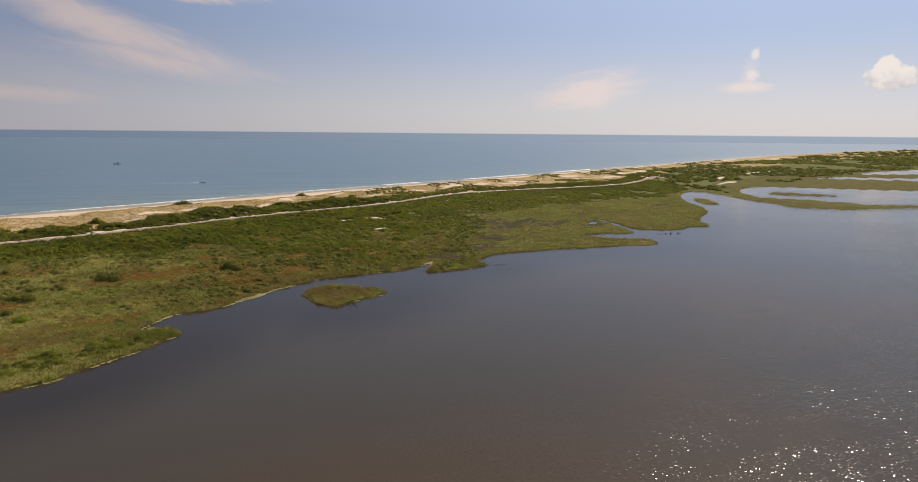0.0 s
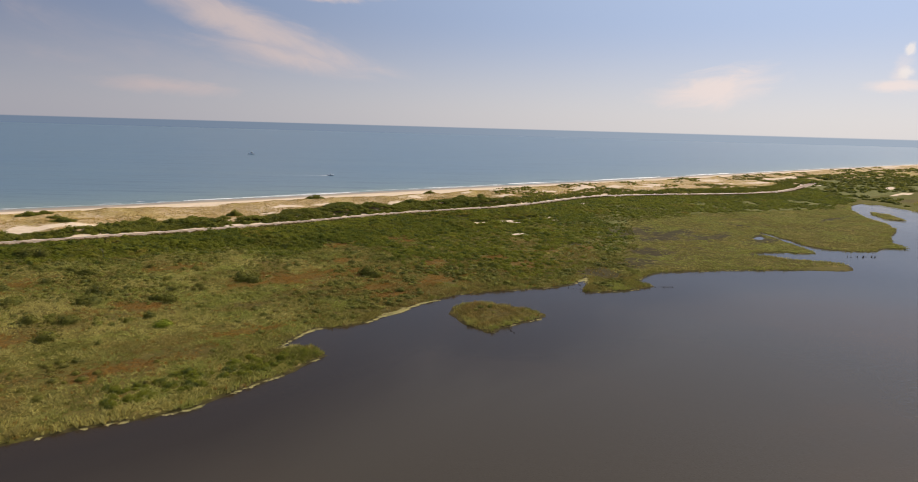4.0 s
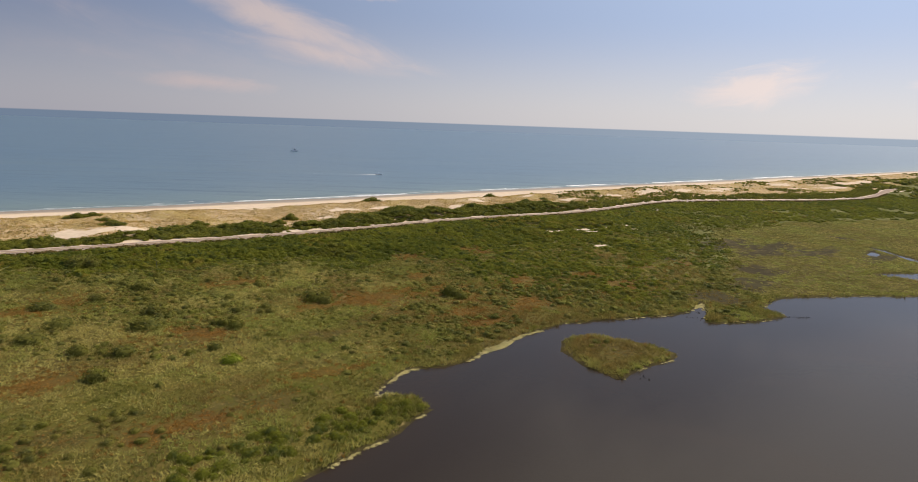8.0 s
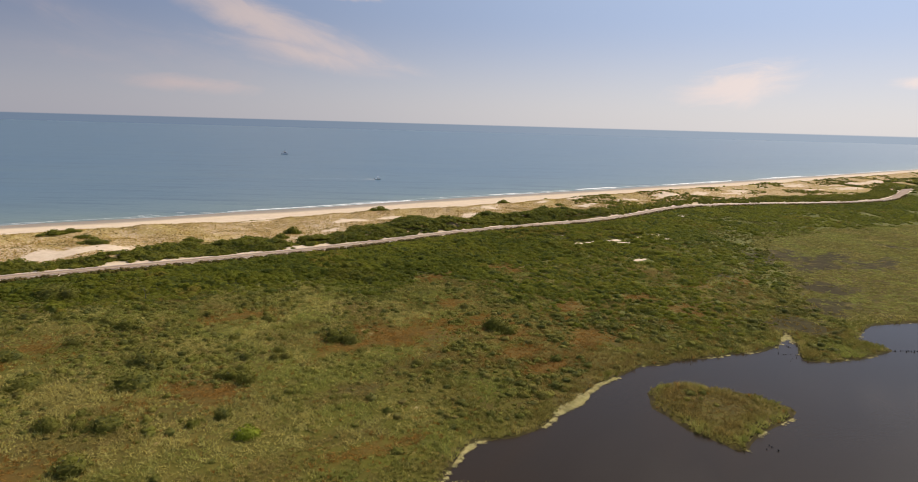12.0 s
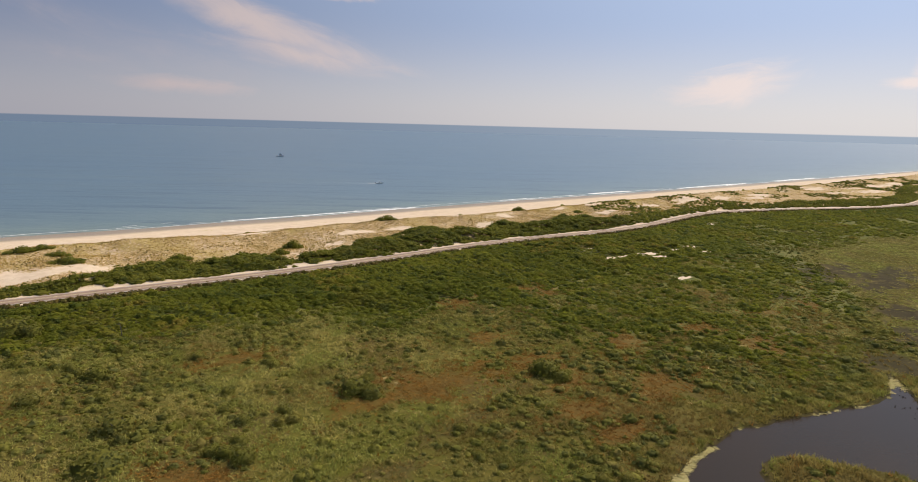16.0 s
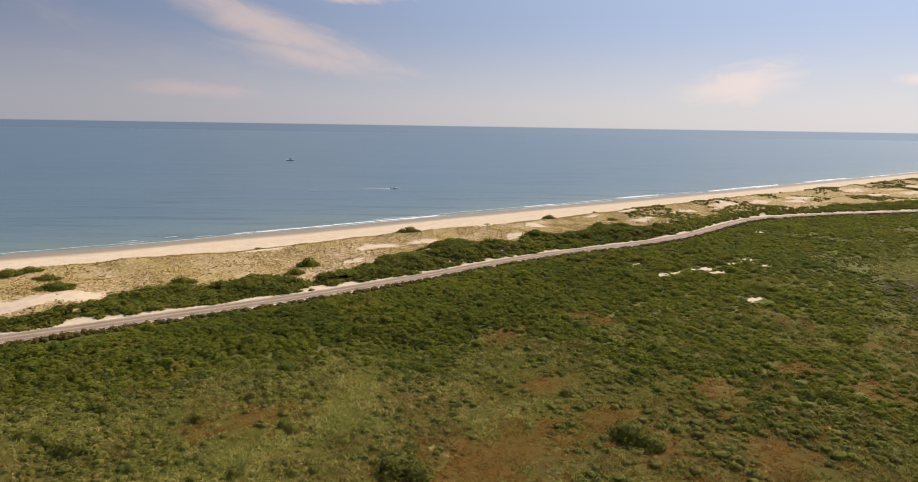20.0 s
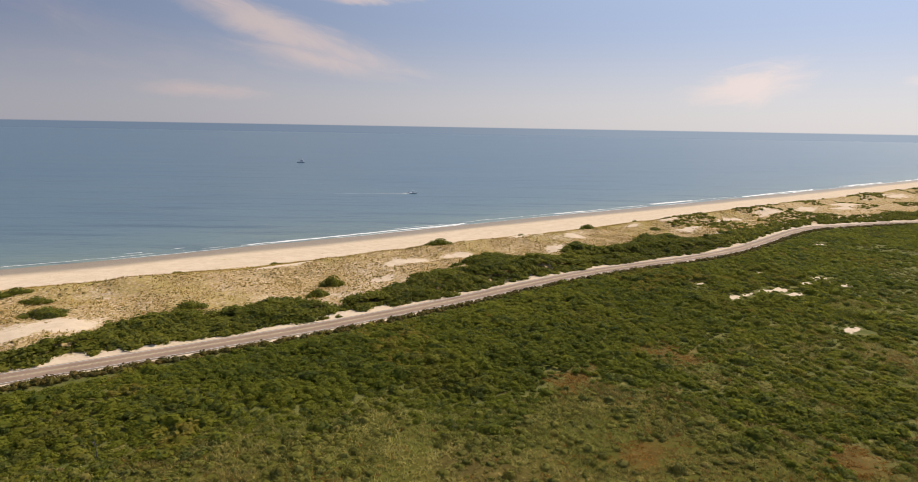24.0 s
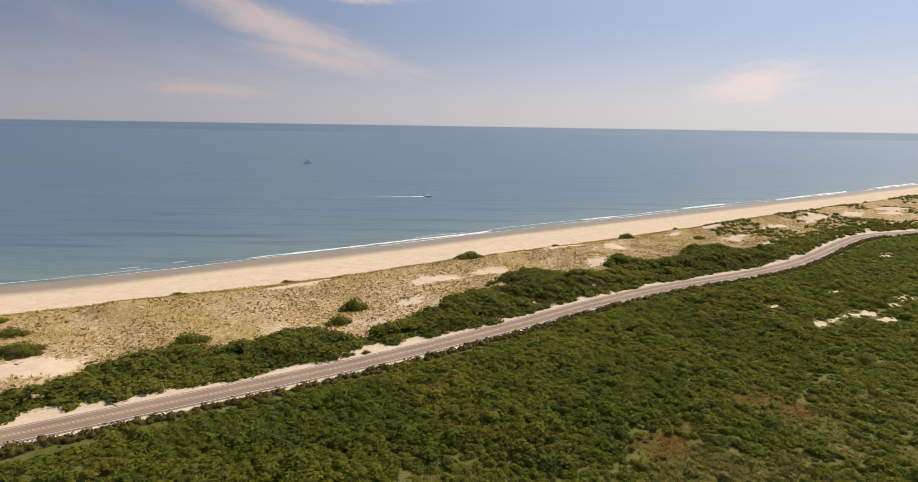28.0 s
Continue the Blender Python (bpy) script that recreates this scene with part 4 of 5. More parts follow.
# low woody pads between the dunes and the scrub
def pad_shape(seed):
    r = np.random.default_rng(seed)
    a = np.arange(6) * np.pi / 3
    low = np.stack([np.cos(a), np.sin(a), 0 * a], -1) * (0.75 + 0.5 * r.random(6))[:, None]
    mid_ = np.stack([np.cos(a + 0.4), np.sin(a + 0.4), 0 * a], -1) * (0.45 + 0.4 * r.random(6))[:, None] + np.stack([0 * a, 0 * a, 0.5 + 0.4 * r.random(6)], -1)
    i = np.arange(6)
    F = np.concatenate([np.stack([i, (i + 1) % 6, 6 + (i + 1) % 6, 6 + i], -1), [[6, 7, 8, 9], [6, 9, 10, 11]]])
    return np.r_[low, mid_], r.random(12), F


PADS = [pad_shape(700 + i) for i in range(8)]
x, y = scatter(-210, 190, lambda g: road_y(g) + 13, lambda g: water_y(g) - dune_gap(g) - 4, 0.9,
               lambda x, y: dry_cover(x, y) * (y > band_y(x) - 3) * (0.2 + 0.8 * step(fractal(x, y, 11, 4), 0.34, 0.54)) * (1 - 0.75 * grassy_cover(x, y)) * 0.85)
r = 0.18 + 0.40 * rng.random(len(x)) ** 2
tagged(plant_mass("dune_heather", x, y, r, r * (0.6 + 0.4 * rng.random(len(x))), rng.random(len(x)) * 1.0, PADS, HEATHER), "small grey-brown heather pads dotted over pale dune sand", "shrubs", kind="stuff")

# woods and scrub far along the island; haze is put in by their greyer leaf colour
x, y = scatter(470, 1500, lambda g: thicket_y(g) - 60, lambda g: water_y(g) - 120, 10.5, lambda x, y: (fractal(x, y, 90, 1) > 0.42) * (land_distance(x, y) > 14) * (1 - spots(x, y, SAND_SPOTS)))
r = 3.4 + 3.0 * rng.random(len(x))
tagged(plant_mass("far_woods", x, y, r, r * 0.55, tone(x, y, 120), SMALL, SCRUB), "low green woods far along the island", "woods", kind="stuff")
x, y = scatter(1500, 5200, lambda g: thicket_y(g) - 200, lambda g: water_y(g) - 120, 38.0, lambda x, y: (fractal(x, y, 200, 1) > 0.38) * (land_distance(x, y) > 20))
r = 10 + 8.0 * rng.random(len(x))
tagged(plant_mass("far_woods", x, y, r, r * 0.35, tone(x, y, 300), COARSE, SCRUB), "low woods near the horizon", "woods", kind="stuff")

# reeds and grasses
def reed_tint(x, y):
    n = rng.random(len(x))
    # Same clump noise as the height: lit tops and shaded gaps painted as tint.
    t = 0.5 + 1.6 * (fractal(x, y, 22, 5) - 0.5) + 1.5 * (fractal(x, y, 5, 2) - 0.5) + 0.75 * (n - 0.5) + 0.7 * (value_noise(x, y, 1.7, 3) - 0.5) - 0.6 * step(x, -25, 20) * step(y - 0.5 * x, 150, 105) - 0.25 * step(x, -25, 20) + 0.3 * step(land_distance(x, y), 4, 1.5) + 0.5 * step(x, -25, -70) * step(y, 130, 95)
    return np.clip(np.where(0.7 * spots(x, y, RUST_SPOTS) + 0.3 * spots(x, y, WIDE_RUST) + 0.02 > rng.random(len(x)), 0.9 + 0.1 * n, np.clip(t, 0, 0.84)), 0, 1)


def is_reed(x, y):
    wild = np.maximum(y < thicket_y(x) + 6, is_thicket(x, y) < 0.45)
    east = step(x + 30 * (fractal(x, y, 20, 3) - 0.5), 150, 105)
    return (land_distance(x, y) > 0.6) * (1 - 0.35 * spots(x, y, MARSH_MUD)) * (1 - 0.85 * spots(x, y, SALT_MUD)) * (0.55 + 0.45 * step(fractal(x, y, 6, 1), 0.3, 0.6)) * wild * east * (spots(x, y, WIDE_SAND) < 0.12)


def browned(x, y):
    return np.clip(spots(x, y, MUD_SPOTS) + 0.7 * step(fractal(x, y, 19, 0), 0.58, 0.7) + 0.6 * step(x, -15, 35) * step(fractal(x, y, 8, 3), 0.42, 0.6) + 0.9 * step(x, 46, 52) * step(x, 82, 76) * step(y, 121, 118) * step(land_distance(x, y), 1.5, 4.5) * (0.5 + 0.5 * value_noise(x, y, 5, 2)), 0, 1)


x, y = scatter(-150, 160, lambda g: -30 + 0 * g, lambda g: road_y(g) - 30, 0.64, lambda x, y: is_reed(x, y) * (0.55 + 0.45 * step(value_noise(x, y, 1.7, 3), 0.3, 0.55)))
h = (0.30 + 0.30 * rng.random(len(x))) * (0.5 + 1.1 * value_noise(x, y, 1.7, 3)) * (0.6 + 0.8 * fractal(x, y, 9, 4)) * (1 + 0.5 * step(land_distance(x, y), 7, 3)) * (1 - 0.55 * np.minimum(spots(x, y, RUST_SPOTS) + 0.7 * spots(x, y, MARSH_MUD), 1))
tagged(plant_mass("marsh_reed", x, y, 0.55 + 0.4 * rng.random(len(x)), h, reed_tint(x, y), BLADES, REED, 0.0, 0.0, browned(x, y)), "yellow-green reeds and salt grass covering the marsh", "grass", kind="stuff")


# low green salt meadow in the east
x, y = scatter(120, 430, lambda g: 150 + 0.3 * (g - 125), lambda g: thicket_y(g) + 6, 1.7, lambda x, y: (land_distance(x, y) > 1.5) * (1 - 0.9 * spots(x, y, SALT_MUD)) * (y < thicket_y(x) + 8 * value_noise(x, y, 9, 2)) * 0.9)
tagged(plant_mass("salt_meadow", x, y, 1.7 + 0.8 * rng.random(len(x)), 0.22 + 0.2 * rng.random(len(x)), np.clip(0.18 + 0.5 * (fractal(x, y, 30, 3) - 0.5) + 0.2 * rng.random(len(x)), 0, 0.8), BLADES, REED, 0.0, 0.0, 0.3 * step(fractal(x, y, 24, 2), 0.5, 0.65)), "low olive green salt meadow by the lagoon", "grass", kind="stuff")
# a rim of taller salt grass along the far marsh, and low growth in the thicket's gaps
x, y = scatter(125, 560, lambda g: 150 + 0.3 * (g - 125), lambda g: 250 + 0.6 * (g - 125), 1.5, lambda x, y: (land_distance(x, y) > 0.3) * step(land_distance(x, y), 7, 2) * 0.9 * (inside_distance(x, y, CREEK) < -14))
tagged(plant_mass("salt_grass", x, y, 1.3 + 0.5 * rng.random(len(x)), 0.5 + 0.5 * rng.random(len(x)), np.clip(reed_tint(x, y) - 0.1, 0, 1), TUFTS, REED, 0.0), "olive salt grass rim along the far marsh shore", "grass", kind="stuff")
x, y = scatter(-165, 230, lambda g: thicket_y(g) - 16, lambda g: road_y(g) - 30, 1.6, lambda x, y: (is_thicket(x, y) < 0.6) * (spots(x, y, WIDE_SAND) < 0.2) * (y > thicket_y(x) - 12) * (land_distance(x, y) > 6) * (0.15 + 0.7 * step(fractal(x, y, 7, 1), 0.4, 0.55)) * (1 - 0.8 * spots(x, y, RUST_SPOTS)))
r = 0.5 + 0.6 * rng.random(len(x))
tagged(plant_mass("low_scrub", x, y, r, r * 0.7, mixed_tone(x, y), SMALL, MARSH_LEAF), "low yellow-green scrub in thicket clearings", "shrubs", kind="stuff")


def is_dune_grass(x, y):
    return dry_cover(x, y) * (y > band_y(x) - 2) * 0.8


x, y = scatter(-230, 200, lambda g: road_y(g) + 12, lambda g: water_y(g) - dune_gap(g) + 3, 0.8, lambda x, y: is_dune_grass(x, y) * (0.25 + 0.9 * step(fractal(x, y, 5, 1), 0.35, 0.6)))
k = np.where(rng.random(len(x)) > 0.85, 1.6, 1.0)
tagged(plant_mass("dune_grass", x, y, (0.5 + 0.4 * rng.random(len(x))) * k, (0.28 + 0.3 * rng.random(len(x))) * k, np.clip(0.1 + 0.6 * fractal(x, y, 14, 1) + 0.6 * (rng.random(len(x)) - 0.3), 0, 1), TUFTS, DUNE_GRASS, 0.0), "sparse yellow-green beach grass tufts on the dunes", "grass", kind="stuff")
x, y = scatter(200, 700, lambda g: road_y(g) + 12, lambda g: water_y(g) - dune_gap(g) + 3, 3.2, is_dune_grass)
tagged(plant_mass("dune_grass", x, y, 1.8 + 0.9 * rng.random(len(x)), 0.5 + 0.4 * rng.random(len(x)), np.clip(0.2 + 0.7 * fractal(x, y, 14, 1), 0, 1), TUFTS, DUNE_GRASS, 0.0), "beach grass on distant dunes", "grass", kind="stuff")


# ---- single shrubs ----
def mesh_of(name, verts, faces, attrs, mat):
    me = bpy.data.meshes.new(name)
    fill(me, verts, faces, attrs, True)
    me.materials.append(mat)
    return me


def shrub_kind(seed, mat, tint, label, flat=0.75):
    """A shrub as a thing: stems and a leafy crown, of radius 1."""
    thing = tagged(new("shrub"), label, "shrub")
    V, L, F = bush_shape(360, seed, 0.125, flat, 10)
    ob = new("crown", mesh_of("crown", V, F, {"tint": np.full(len(V), tint), "leaf": L}, mat))
    ob.parent = thing
    bm = bmesh.new()
    r = random.Random(seed)
    for k in range(5):
        a = k * 1.257 + r.random()
        top = Vector((math.cos(a) * 0.42, math.sin(a) * 0.42, 0.55 + 0.2 * r.random()))
        m = Matrix.Translation(top / 2) @ top.to_track_quat("Z", "Y").to_matrix().to_4x4()
        bmesh.ops.create_cone(bm, segments=5, radius1=0.05, radius2=0.02, depth=top.length, matrix=m, cap_ends=True)
    part("stems", bm, WOOD, thing)
    return thing


KINDS = {}


def shrub(kind, seed, x, y, r, tall, group, label=""):
    """Stand a shrub on the ground; every kind is built once and then copied."""
    key = (kind, seed % 4)
    z = float(height(np.array([x]), np.array([y]))[0]) - 0.12
    m = Matrix.LocRotScale((x, y, z), Euler((0, 0, seed * 1.7)), (r, r * (0.85 + 0.3 * ((seed * 37) % 10) / 10), tall))
    if key not in KINDS:
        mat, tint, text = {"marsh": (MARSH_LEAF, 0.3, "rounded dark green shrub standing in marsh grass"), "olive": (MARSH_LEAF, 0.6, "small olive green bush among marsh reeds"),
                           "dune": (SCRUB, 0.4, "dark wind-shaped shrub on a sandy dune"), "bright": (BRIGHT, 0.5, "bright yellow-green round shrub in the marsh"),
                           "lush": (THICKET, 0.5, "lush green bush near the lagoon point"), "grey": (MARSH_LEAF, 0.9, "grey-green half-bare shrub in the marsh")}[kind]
        KINDS[key] = shrub_kind(300 + 7 * (seed % 4) + len(kind), mat, tint, text)
        thing = KINDS[key]
        thing.matrix_basis = m
    else:
        first = KINDS[key]
        thing = copy_thing(first, m @ Matrix.Diagonal((1 / first.scale.x, 1 / first.scale.y, 1 / first.scale.z, 1)))
    return tagged(thing, label, "", group)


MARSH_SHRUBS = [(-39.5, 100.5, 1.6, 1.7), (-59.4, 96.4, 2.7, 1.9), (-69.9, 95.8, 2.2, 2.0), (-64.5, 96.5, 1.6, 1.2), (-57.8, 81.8, 2.6, 2.0), (-86, 104, 3.6, 1.6), (-99, 130, 3.4, 1.8), (-84.8, 114, 3.0, 1.9), (-88.8, 140.4, 2.5, 1.6), (-81.7, 153.6, 2.8, 2.2),
                (-66, 129, 3.6, 2.3), (-63, 116, 4.2, 2.4), (-40, 117.6, 2.2, 2.0), (-43.5, 119.5, 1.8, 1.7), (-23.4, 146.5, 3.4, 2.5), (-20, 144, 2.4, 2.0), (19.8, 156.3, 3.8, 2.8), (23, 153, 2.4, 1.8), (-44, 97.4, 1.3, 1.1), (-116.5, 181, 5.2, 3.0), (-111, 179, 3.4, 2.4)]
for i, (x, y, r, tall) in enumerate(MARSH_SHRUBS):
    shrub("marsh", i, x, y, r * 1.2, tall * 1.4, "shrubs in the marsh")
shrub("bright", 1, -33.0, 93.0, 2.5, 2.4, "", "bright yellow-green round shrub in marsh grass")
DUNE_SHRUBS = [(-67.3, 297, 3.4, 3.6), (-69.5, 282.5, 3.0, 2.4), (-27.5, 356, 4.2, 2.2), (-31.5, 355, 2.6, 1.6), (52.5, 411, 3.6, 2.2), (-165, 266, 4.2, 2.0), (-160, 271, 3.0, 1.6), (-152, 267, 3.2, 1.5), (-141, 252, 4.4, 1.9), (-137, 250, 2.6, 1.4),
               (-63.3, 257, 1.5, 1.1), (-59, 259, 1.0, 0.8), (-150, 217, 4.0, 2.6), (-104, 262, 3.6, 2.2), (-126, 309, 2.2, 0.9), (-95, 327, 2.0, 0.8), (15, 398, 2.0, 1.2), (95, 425, 3.0, 1.6), (140, 452, 3.2, 1.6), (88, 440, 2.0, 1.2)]
for i, (x, y, r, tall) in enumerate(DUNE_SHRUBS):
    shrub("dune", i, x, y, r, tall * 1.25, "shrubs on the dunes")
    for k, way_ in enumerate((1, -1)):
        if r > 2.5 or k == 0:
            shrub("dune", i + 1 + k, x + way_ * 0.81 * r * 0.95, y + way_ * 0.585 * r * 0.95, r * (0.7 - 0.12 * k), tall * 0.6, "shrubs on the dunes")
for i, (x, y, r) in enumerate([(87.5, 300, 3.2), (107, 307, 3.4), (62, 301, 3.0), (17, 302, 2.2), (52.6, 342.5, 3.2), (26.7, 273, 3.0), (80, 313, 2.6), (104, 267, 3.6), (120, 307, 2.6), (93, 287, 2.4), (69, 257.7, 3.0), (14, 249, 3.0)]):
    shrub("dune", i, x, y, r, r * 0.75, "dark shrubs in the thicket", "dark rounded shrub standing out of the thicket")
    shrub("dune", i + 1, x + r * 0.7, y + r * 0.6, r * 0.75, r * 0.55, "dark shrubs in the thicket", "dark rounded shrub standing out of the thicket")
# bushes scattered through the middle of the marsh
r_ = random.Random(11)
placed = 0
while placed < 120:
    x, y = r_.uniform(-125, 75), r_.uniform(62, 188)
    px, py = np.array([x]), np.array([y])
    if y > float(thicket_y(px)[0]) - 4 or land_distance(px, py)[0] < 3 or spots(px, py, RUST_SPOTS)[0] > 0.3:
        continue
    if fractal(px, py, 24, 2)[0] < 0.46 + 0.16 * (y < 110):
        continue
    size = 0.7 + 1.3 * r_.random() ** 1.6
    shrub(r_.choice(["marsh", "olive", "olive", "grey"]), placed, x, y, size, size * r_.uniform(0.8, 1.1), "scattered marsh bushes")
    placed += 1
# a lush patch of shrubs by the point
for i in range(120):
    a, t = r_.uniform(-4.5, 4.5), r_.random()
    x, y = -28 + 40 * t - a * 0.6, 41 + 28 * t + a + 4.0
    if land_distance(np.array([x]), np.array([y]))[0] > 2:
        size = 0.75 + 1.0 * r_.random() ** 1.5
        shrub("lush", i, x, y, size, size * 0.8, "lush bushes by the lagoon point")


# greying brush in the near marsh
for i in range(40):
    x, y = -50 + r_.gauss(0, 13), 56 + r_.gauss(0, 7)
    if land_distance(np.array([x]), np.array([y]))[0] > 2:
        size = 0.6 + 0.9 * r_.random()
        shrub("grey" if i % 3 else "olive", i, x, y, size, size * 0.8, "greying brush in the marsh")


# ---- lagoon edge: wrack, stumps ----
def mat_shape(count, seed):
    r = np.random.default_rng(seed)
    V = []
    for _ in range(count):
        a, w, l = r.random() * 6.28, 0.03 + 0.05 * r.random(), 0.25 + 0.35 * r.random()
        c = np.r_[r.normal(size=2) * 0.35, 0.03 + 0.08 * r.random()]
        u, v = np.array([math.cos(a), math.sin(a), 0]) * l, np.array([-math.sin(a), math.cos(a), 0.1]) * w
        V += [c - u - v, c + u - v, c + u + v, c - u + v]
    return np.array(V), np.repeat(r.random(count), 4)


MATS = [mat_shape(12, 500 + i) for i in range(6)]
WRACK_RUNS = [((3.0, 79), (6.5, 88), 0.5, 1.0), ((6.5, 88), (14.5, 92.3), 0.9, 1.2), ((20, 95.5), (28, 104.5), 0.8, 1.2), ((28.5, 105), (34, 111.5), 2.6, 4.0), ((34, 111.5), (44, 121.5), 1.0, 2.0), ((40, 118), (67, 133.5), 0.4, 0.5), ((2.4, 74.6), (2.8, 77), 0.6, 1.6),
              ((58, 87), (78.5, 105.5), 0.45, 0.9), ((-36, 28), (-8, 42), 0.4, 0.5), ((-8, 42), (13, 68), 0.6, 1.0), ((91, 140.5), (105, 154), 0.6, 0.9), ((100, 150), (106, 152), 1.4, 2.0), ((97.5, 133.5), (127.5, 141.5), 0.35, 0.7), ((127, 152), (153, 166), 0.4, 0.8), ((67, 133.5), (91, 140.5), 0.35, 0.5), ((153, 166), (192, 174), 0.35, 0.4)]
wx, wy = [], []
for (ax, ay), (bx, by), wide, dens in WRACK_RUNS:
    n = int(math.hypot(bx - ax, by - ay) * 16 * dens) + 20
    t = rng.random(n)
    px, py = ax + (bx - ax) * t + 1.6 * rng.normal(size=n), ay + (by - ay) * t + 1.6 * rng.normal(size=n)
    d = land_distance(px, py)
    k = (np.abs(d + 0.1) < wide * 0.4) & (fractal(px, py, 5, 3) > 0.46)
    wx.append(px[k])
    wy.append(py[k])
wx, wy = np.concatenate(wx), np.concatenate(wy)


def wrack_mass():
    n = len(wx)
    pick = rng.integers(0, len(MATS), n)
    V, L = np.stack([m[0] for m in MATS])[pick], np.stack([m[1] for m in MATS])[pick]
    z = np.maximum(height(wx, wy), 0.0) + 0.02
    P = V * 0.7 + np.stack([wx, wy, z], -1)[:, None]
    me = mesh_of("reed_wrack", P.reshape(-1, 3), np.arange(n * V.shape[1]).reshape(-1, 4), {"tint": np.repeat(rng.random(n), V.shape[1]), "leaf": L.ravel()}, WRACK)
    return tagged(new("reed_wrack", me), "pale dead reed wrack washed along the lagoon shore", "wrack", kind="stuff")


wrack_mass()


def stump_mesh(seed):
    r = random.Random(seed)
    bm = bmesh.new()
    bmesh.ops.create_cone(bm, segments=7, radius1=0.2, radius2=0.1, depth=1.5, matrix=Matrix.Translation((0, 0, 0.2)), cap_ends=True)
    for v in bm.verts:
        v.co += Vector((r.uniform(-1, 1), r.uniform(-1, 1), r.uniform(-1.6, 1.6) if v.co.z > 0.5 else 0)) * 0.06
    for k in range(2):
        a = r.random() * 6.28
        way_ = Vector((math.cos(a), math.sin(a), 0.5))
        m = Matrix.Translation(Vector((0, 0, 0.5)) + way_ * 0.3) @ way_.to_track_quat("Z", "Y").to_matrix().to_4x4()
        bmesh.ops.create_cone(bm, segments=5, radius1=0.06, radius2=0.02, depth=0.8, matrix=m, cap_ends=True)
    return bm


STUMPS = [part("stump", stump_mesh(i), STUMP) for i in range(4)]
for s_ in STUMPS:
    tagged(s_, "dark dead stump sticking out of the shallow lagoon", "stump", "dead stumps in the lagoon")
spots_ = [(96, 136, 3.0, 3.0, 11), (100, 146, 2.5, 4, 9), (130.5, 141.3, 3.8, 0.7, 14), (257, 202, 8, 0.8, 16), (296, 230, 4, 2.0, 6), (63, 90, 3, 2, 4)]
count = 0
for cx, cy, a, b, n in spots_:
    for _ in range(n):
        x, y = cx + r_.uniform(-a, a), cy + r_.uniform(-b, b)
        k = r_.uniform(0.35, 0.7) * (1.8 if x > 200 else 1.0)
        m = Matrix.LocRotScale((x, y, -0.05), Euler((r_.uniform(-0.4, 0.4), r_.uniform(-0.4, 0.4), r_.uniform(0, 6))), (k, k, k * r_.uniform(0.4, 0.8)))
        if count < len(STUMPS):
            STUMPS[count].matrix_basis = m
        else:
            f = STUMPS[count % 4]
            copy_thing(f, m @ Matrix.Diagonal((1 / f.scale.x, 1 / f.scale.y, 1 / f.scale.z, 1)))
        count += 1

# a bare snag in the thicket
snag = tagged(new("dead_tree"), "bare grey dead tree rising from the thicket", "dead tree")
bm = bmesh.new()
bmesh.ops.create_cone(bm, segments=8, radius1=0.12, radius2=0.05, depth=4.4, matrix=Matrix.Translation((0, 0, 2.1)), cap_ends=True)
part("trunk", bm, WOOD, snag)
for a, zz, l in ((0.3, 2.6, 1.3), (2.4, 3.1, 1.1), (4.2, 3.6, 0.9), (5.4, 2.9, 1.0)):
    bm = bmesh.new()
    way_ = Vector((math.cos(a), math.sin(a), 0.9))
    bmesh.ops.create_cone(bm, segments=6, radius1=0.05, radius2=0.015, depth=l, matrix=Matrix.Translation(Vector((0, 0, zz)) + way_.normalized() * l / 2) @ way_.to_track_quat("Z", "Y").to_matrix().to_4x4(), cap_ends=True)
    part("branch", bm, WOOD, snag)
snag.matrix_basis = pose(-87.8, 179.1, float(height(np.array([-87.8]), np.array([179.1]))[0]) - 0.2, 3, -4, 20)


# ---- surf ----
def foam_strip(x0, x1, off, wide, tall, seed, gappy=0.35):
    """A broken line of foam that runs along the water's edge, off metres out."""
    xs = np.arange(x0, x1, 0.8)
    base = water_y(xs) + off + 5.0 * (fractal(xs, xs * 0, 34, seed) - 0.5) + 1.8 * (value_noise(xs, xs * 0, 5, seed + 1) - 0.5)
    w = wide * np.clip((fractal(xs, xs * 0 + 3, 22, seed + 2) - gappy) * 3.2, 0, 1.2) * np.clip(np.minimum(xs - x0, x1 - xs) / 6, 0, 1)
    w = w * (0.25 + 1.3 * value_noise(xs, xs * 0, 2.6, seed) * value_noise(xs, xs * 0, 9.0, seed + 3)) + 0.02
    cols = np.array([-0.5, -0.25, 0.0, 0.3, 0.5])
    zs = np.array([-0.02, 0.6, 1.0, 0.5, -0.02])
    n = np.array([-0.585, 0.81])
    V = np.stack([xs[:, None] + n[0] * cols * w[:, None], base[:, None] + n[1] * cols * w[:, None], 0.06 + zs * tall * (w[:, None] > 0.1) * (0.7 + 0.6 * rng.random((len(xs), 5)))], -1)
    idx = np.arange(len(xs) * 5).reshape(-1, 5)
    F = np.stack([idx[:-1, :-1], idx[1:, :-1], idx[1:, 1:], idx[:-1, 1:]], -1).reshape(-1, 4)[:, ::-1]
    return V.reshape(-1, 3), F


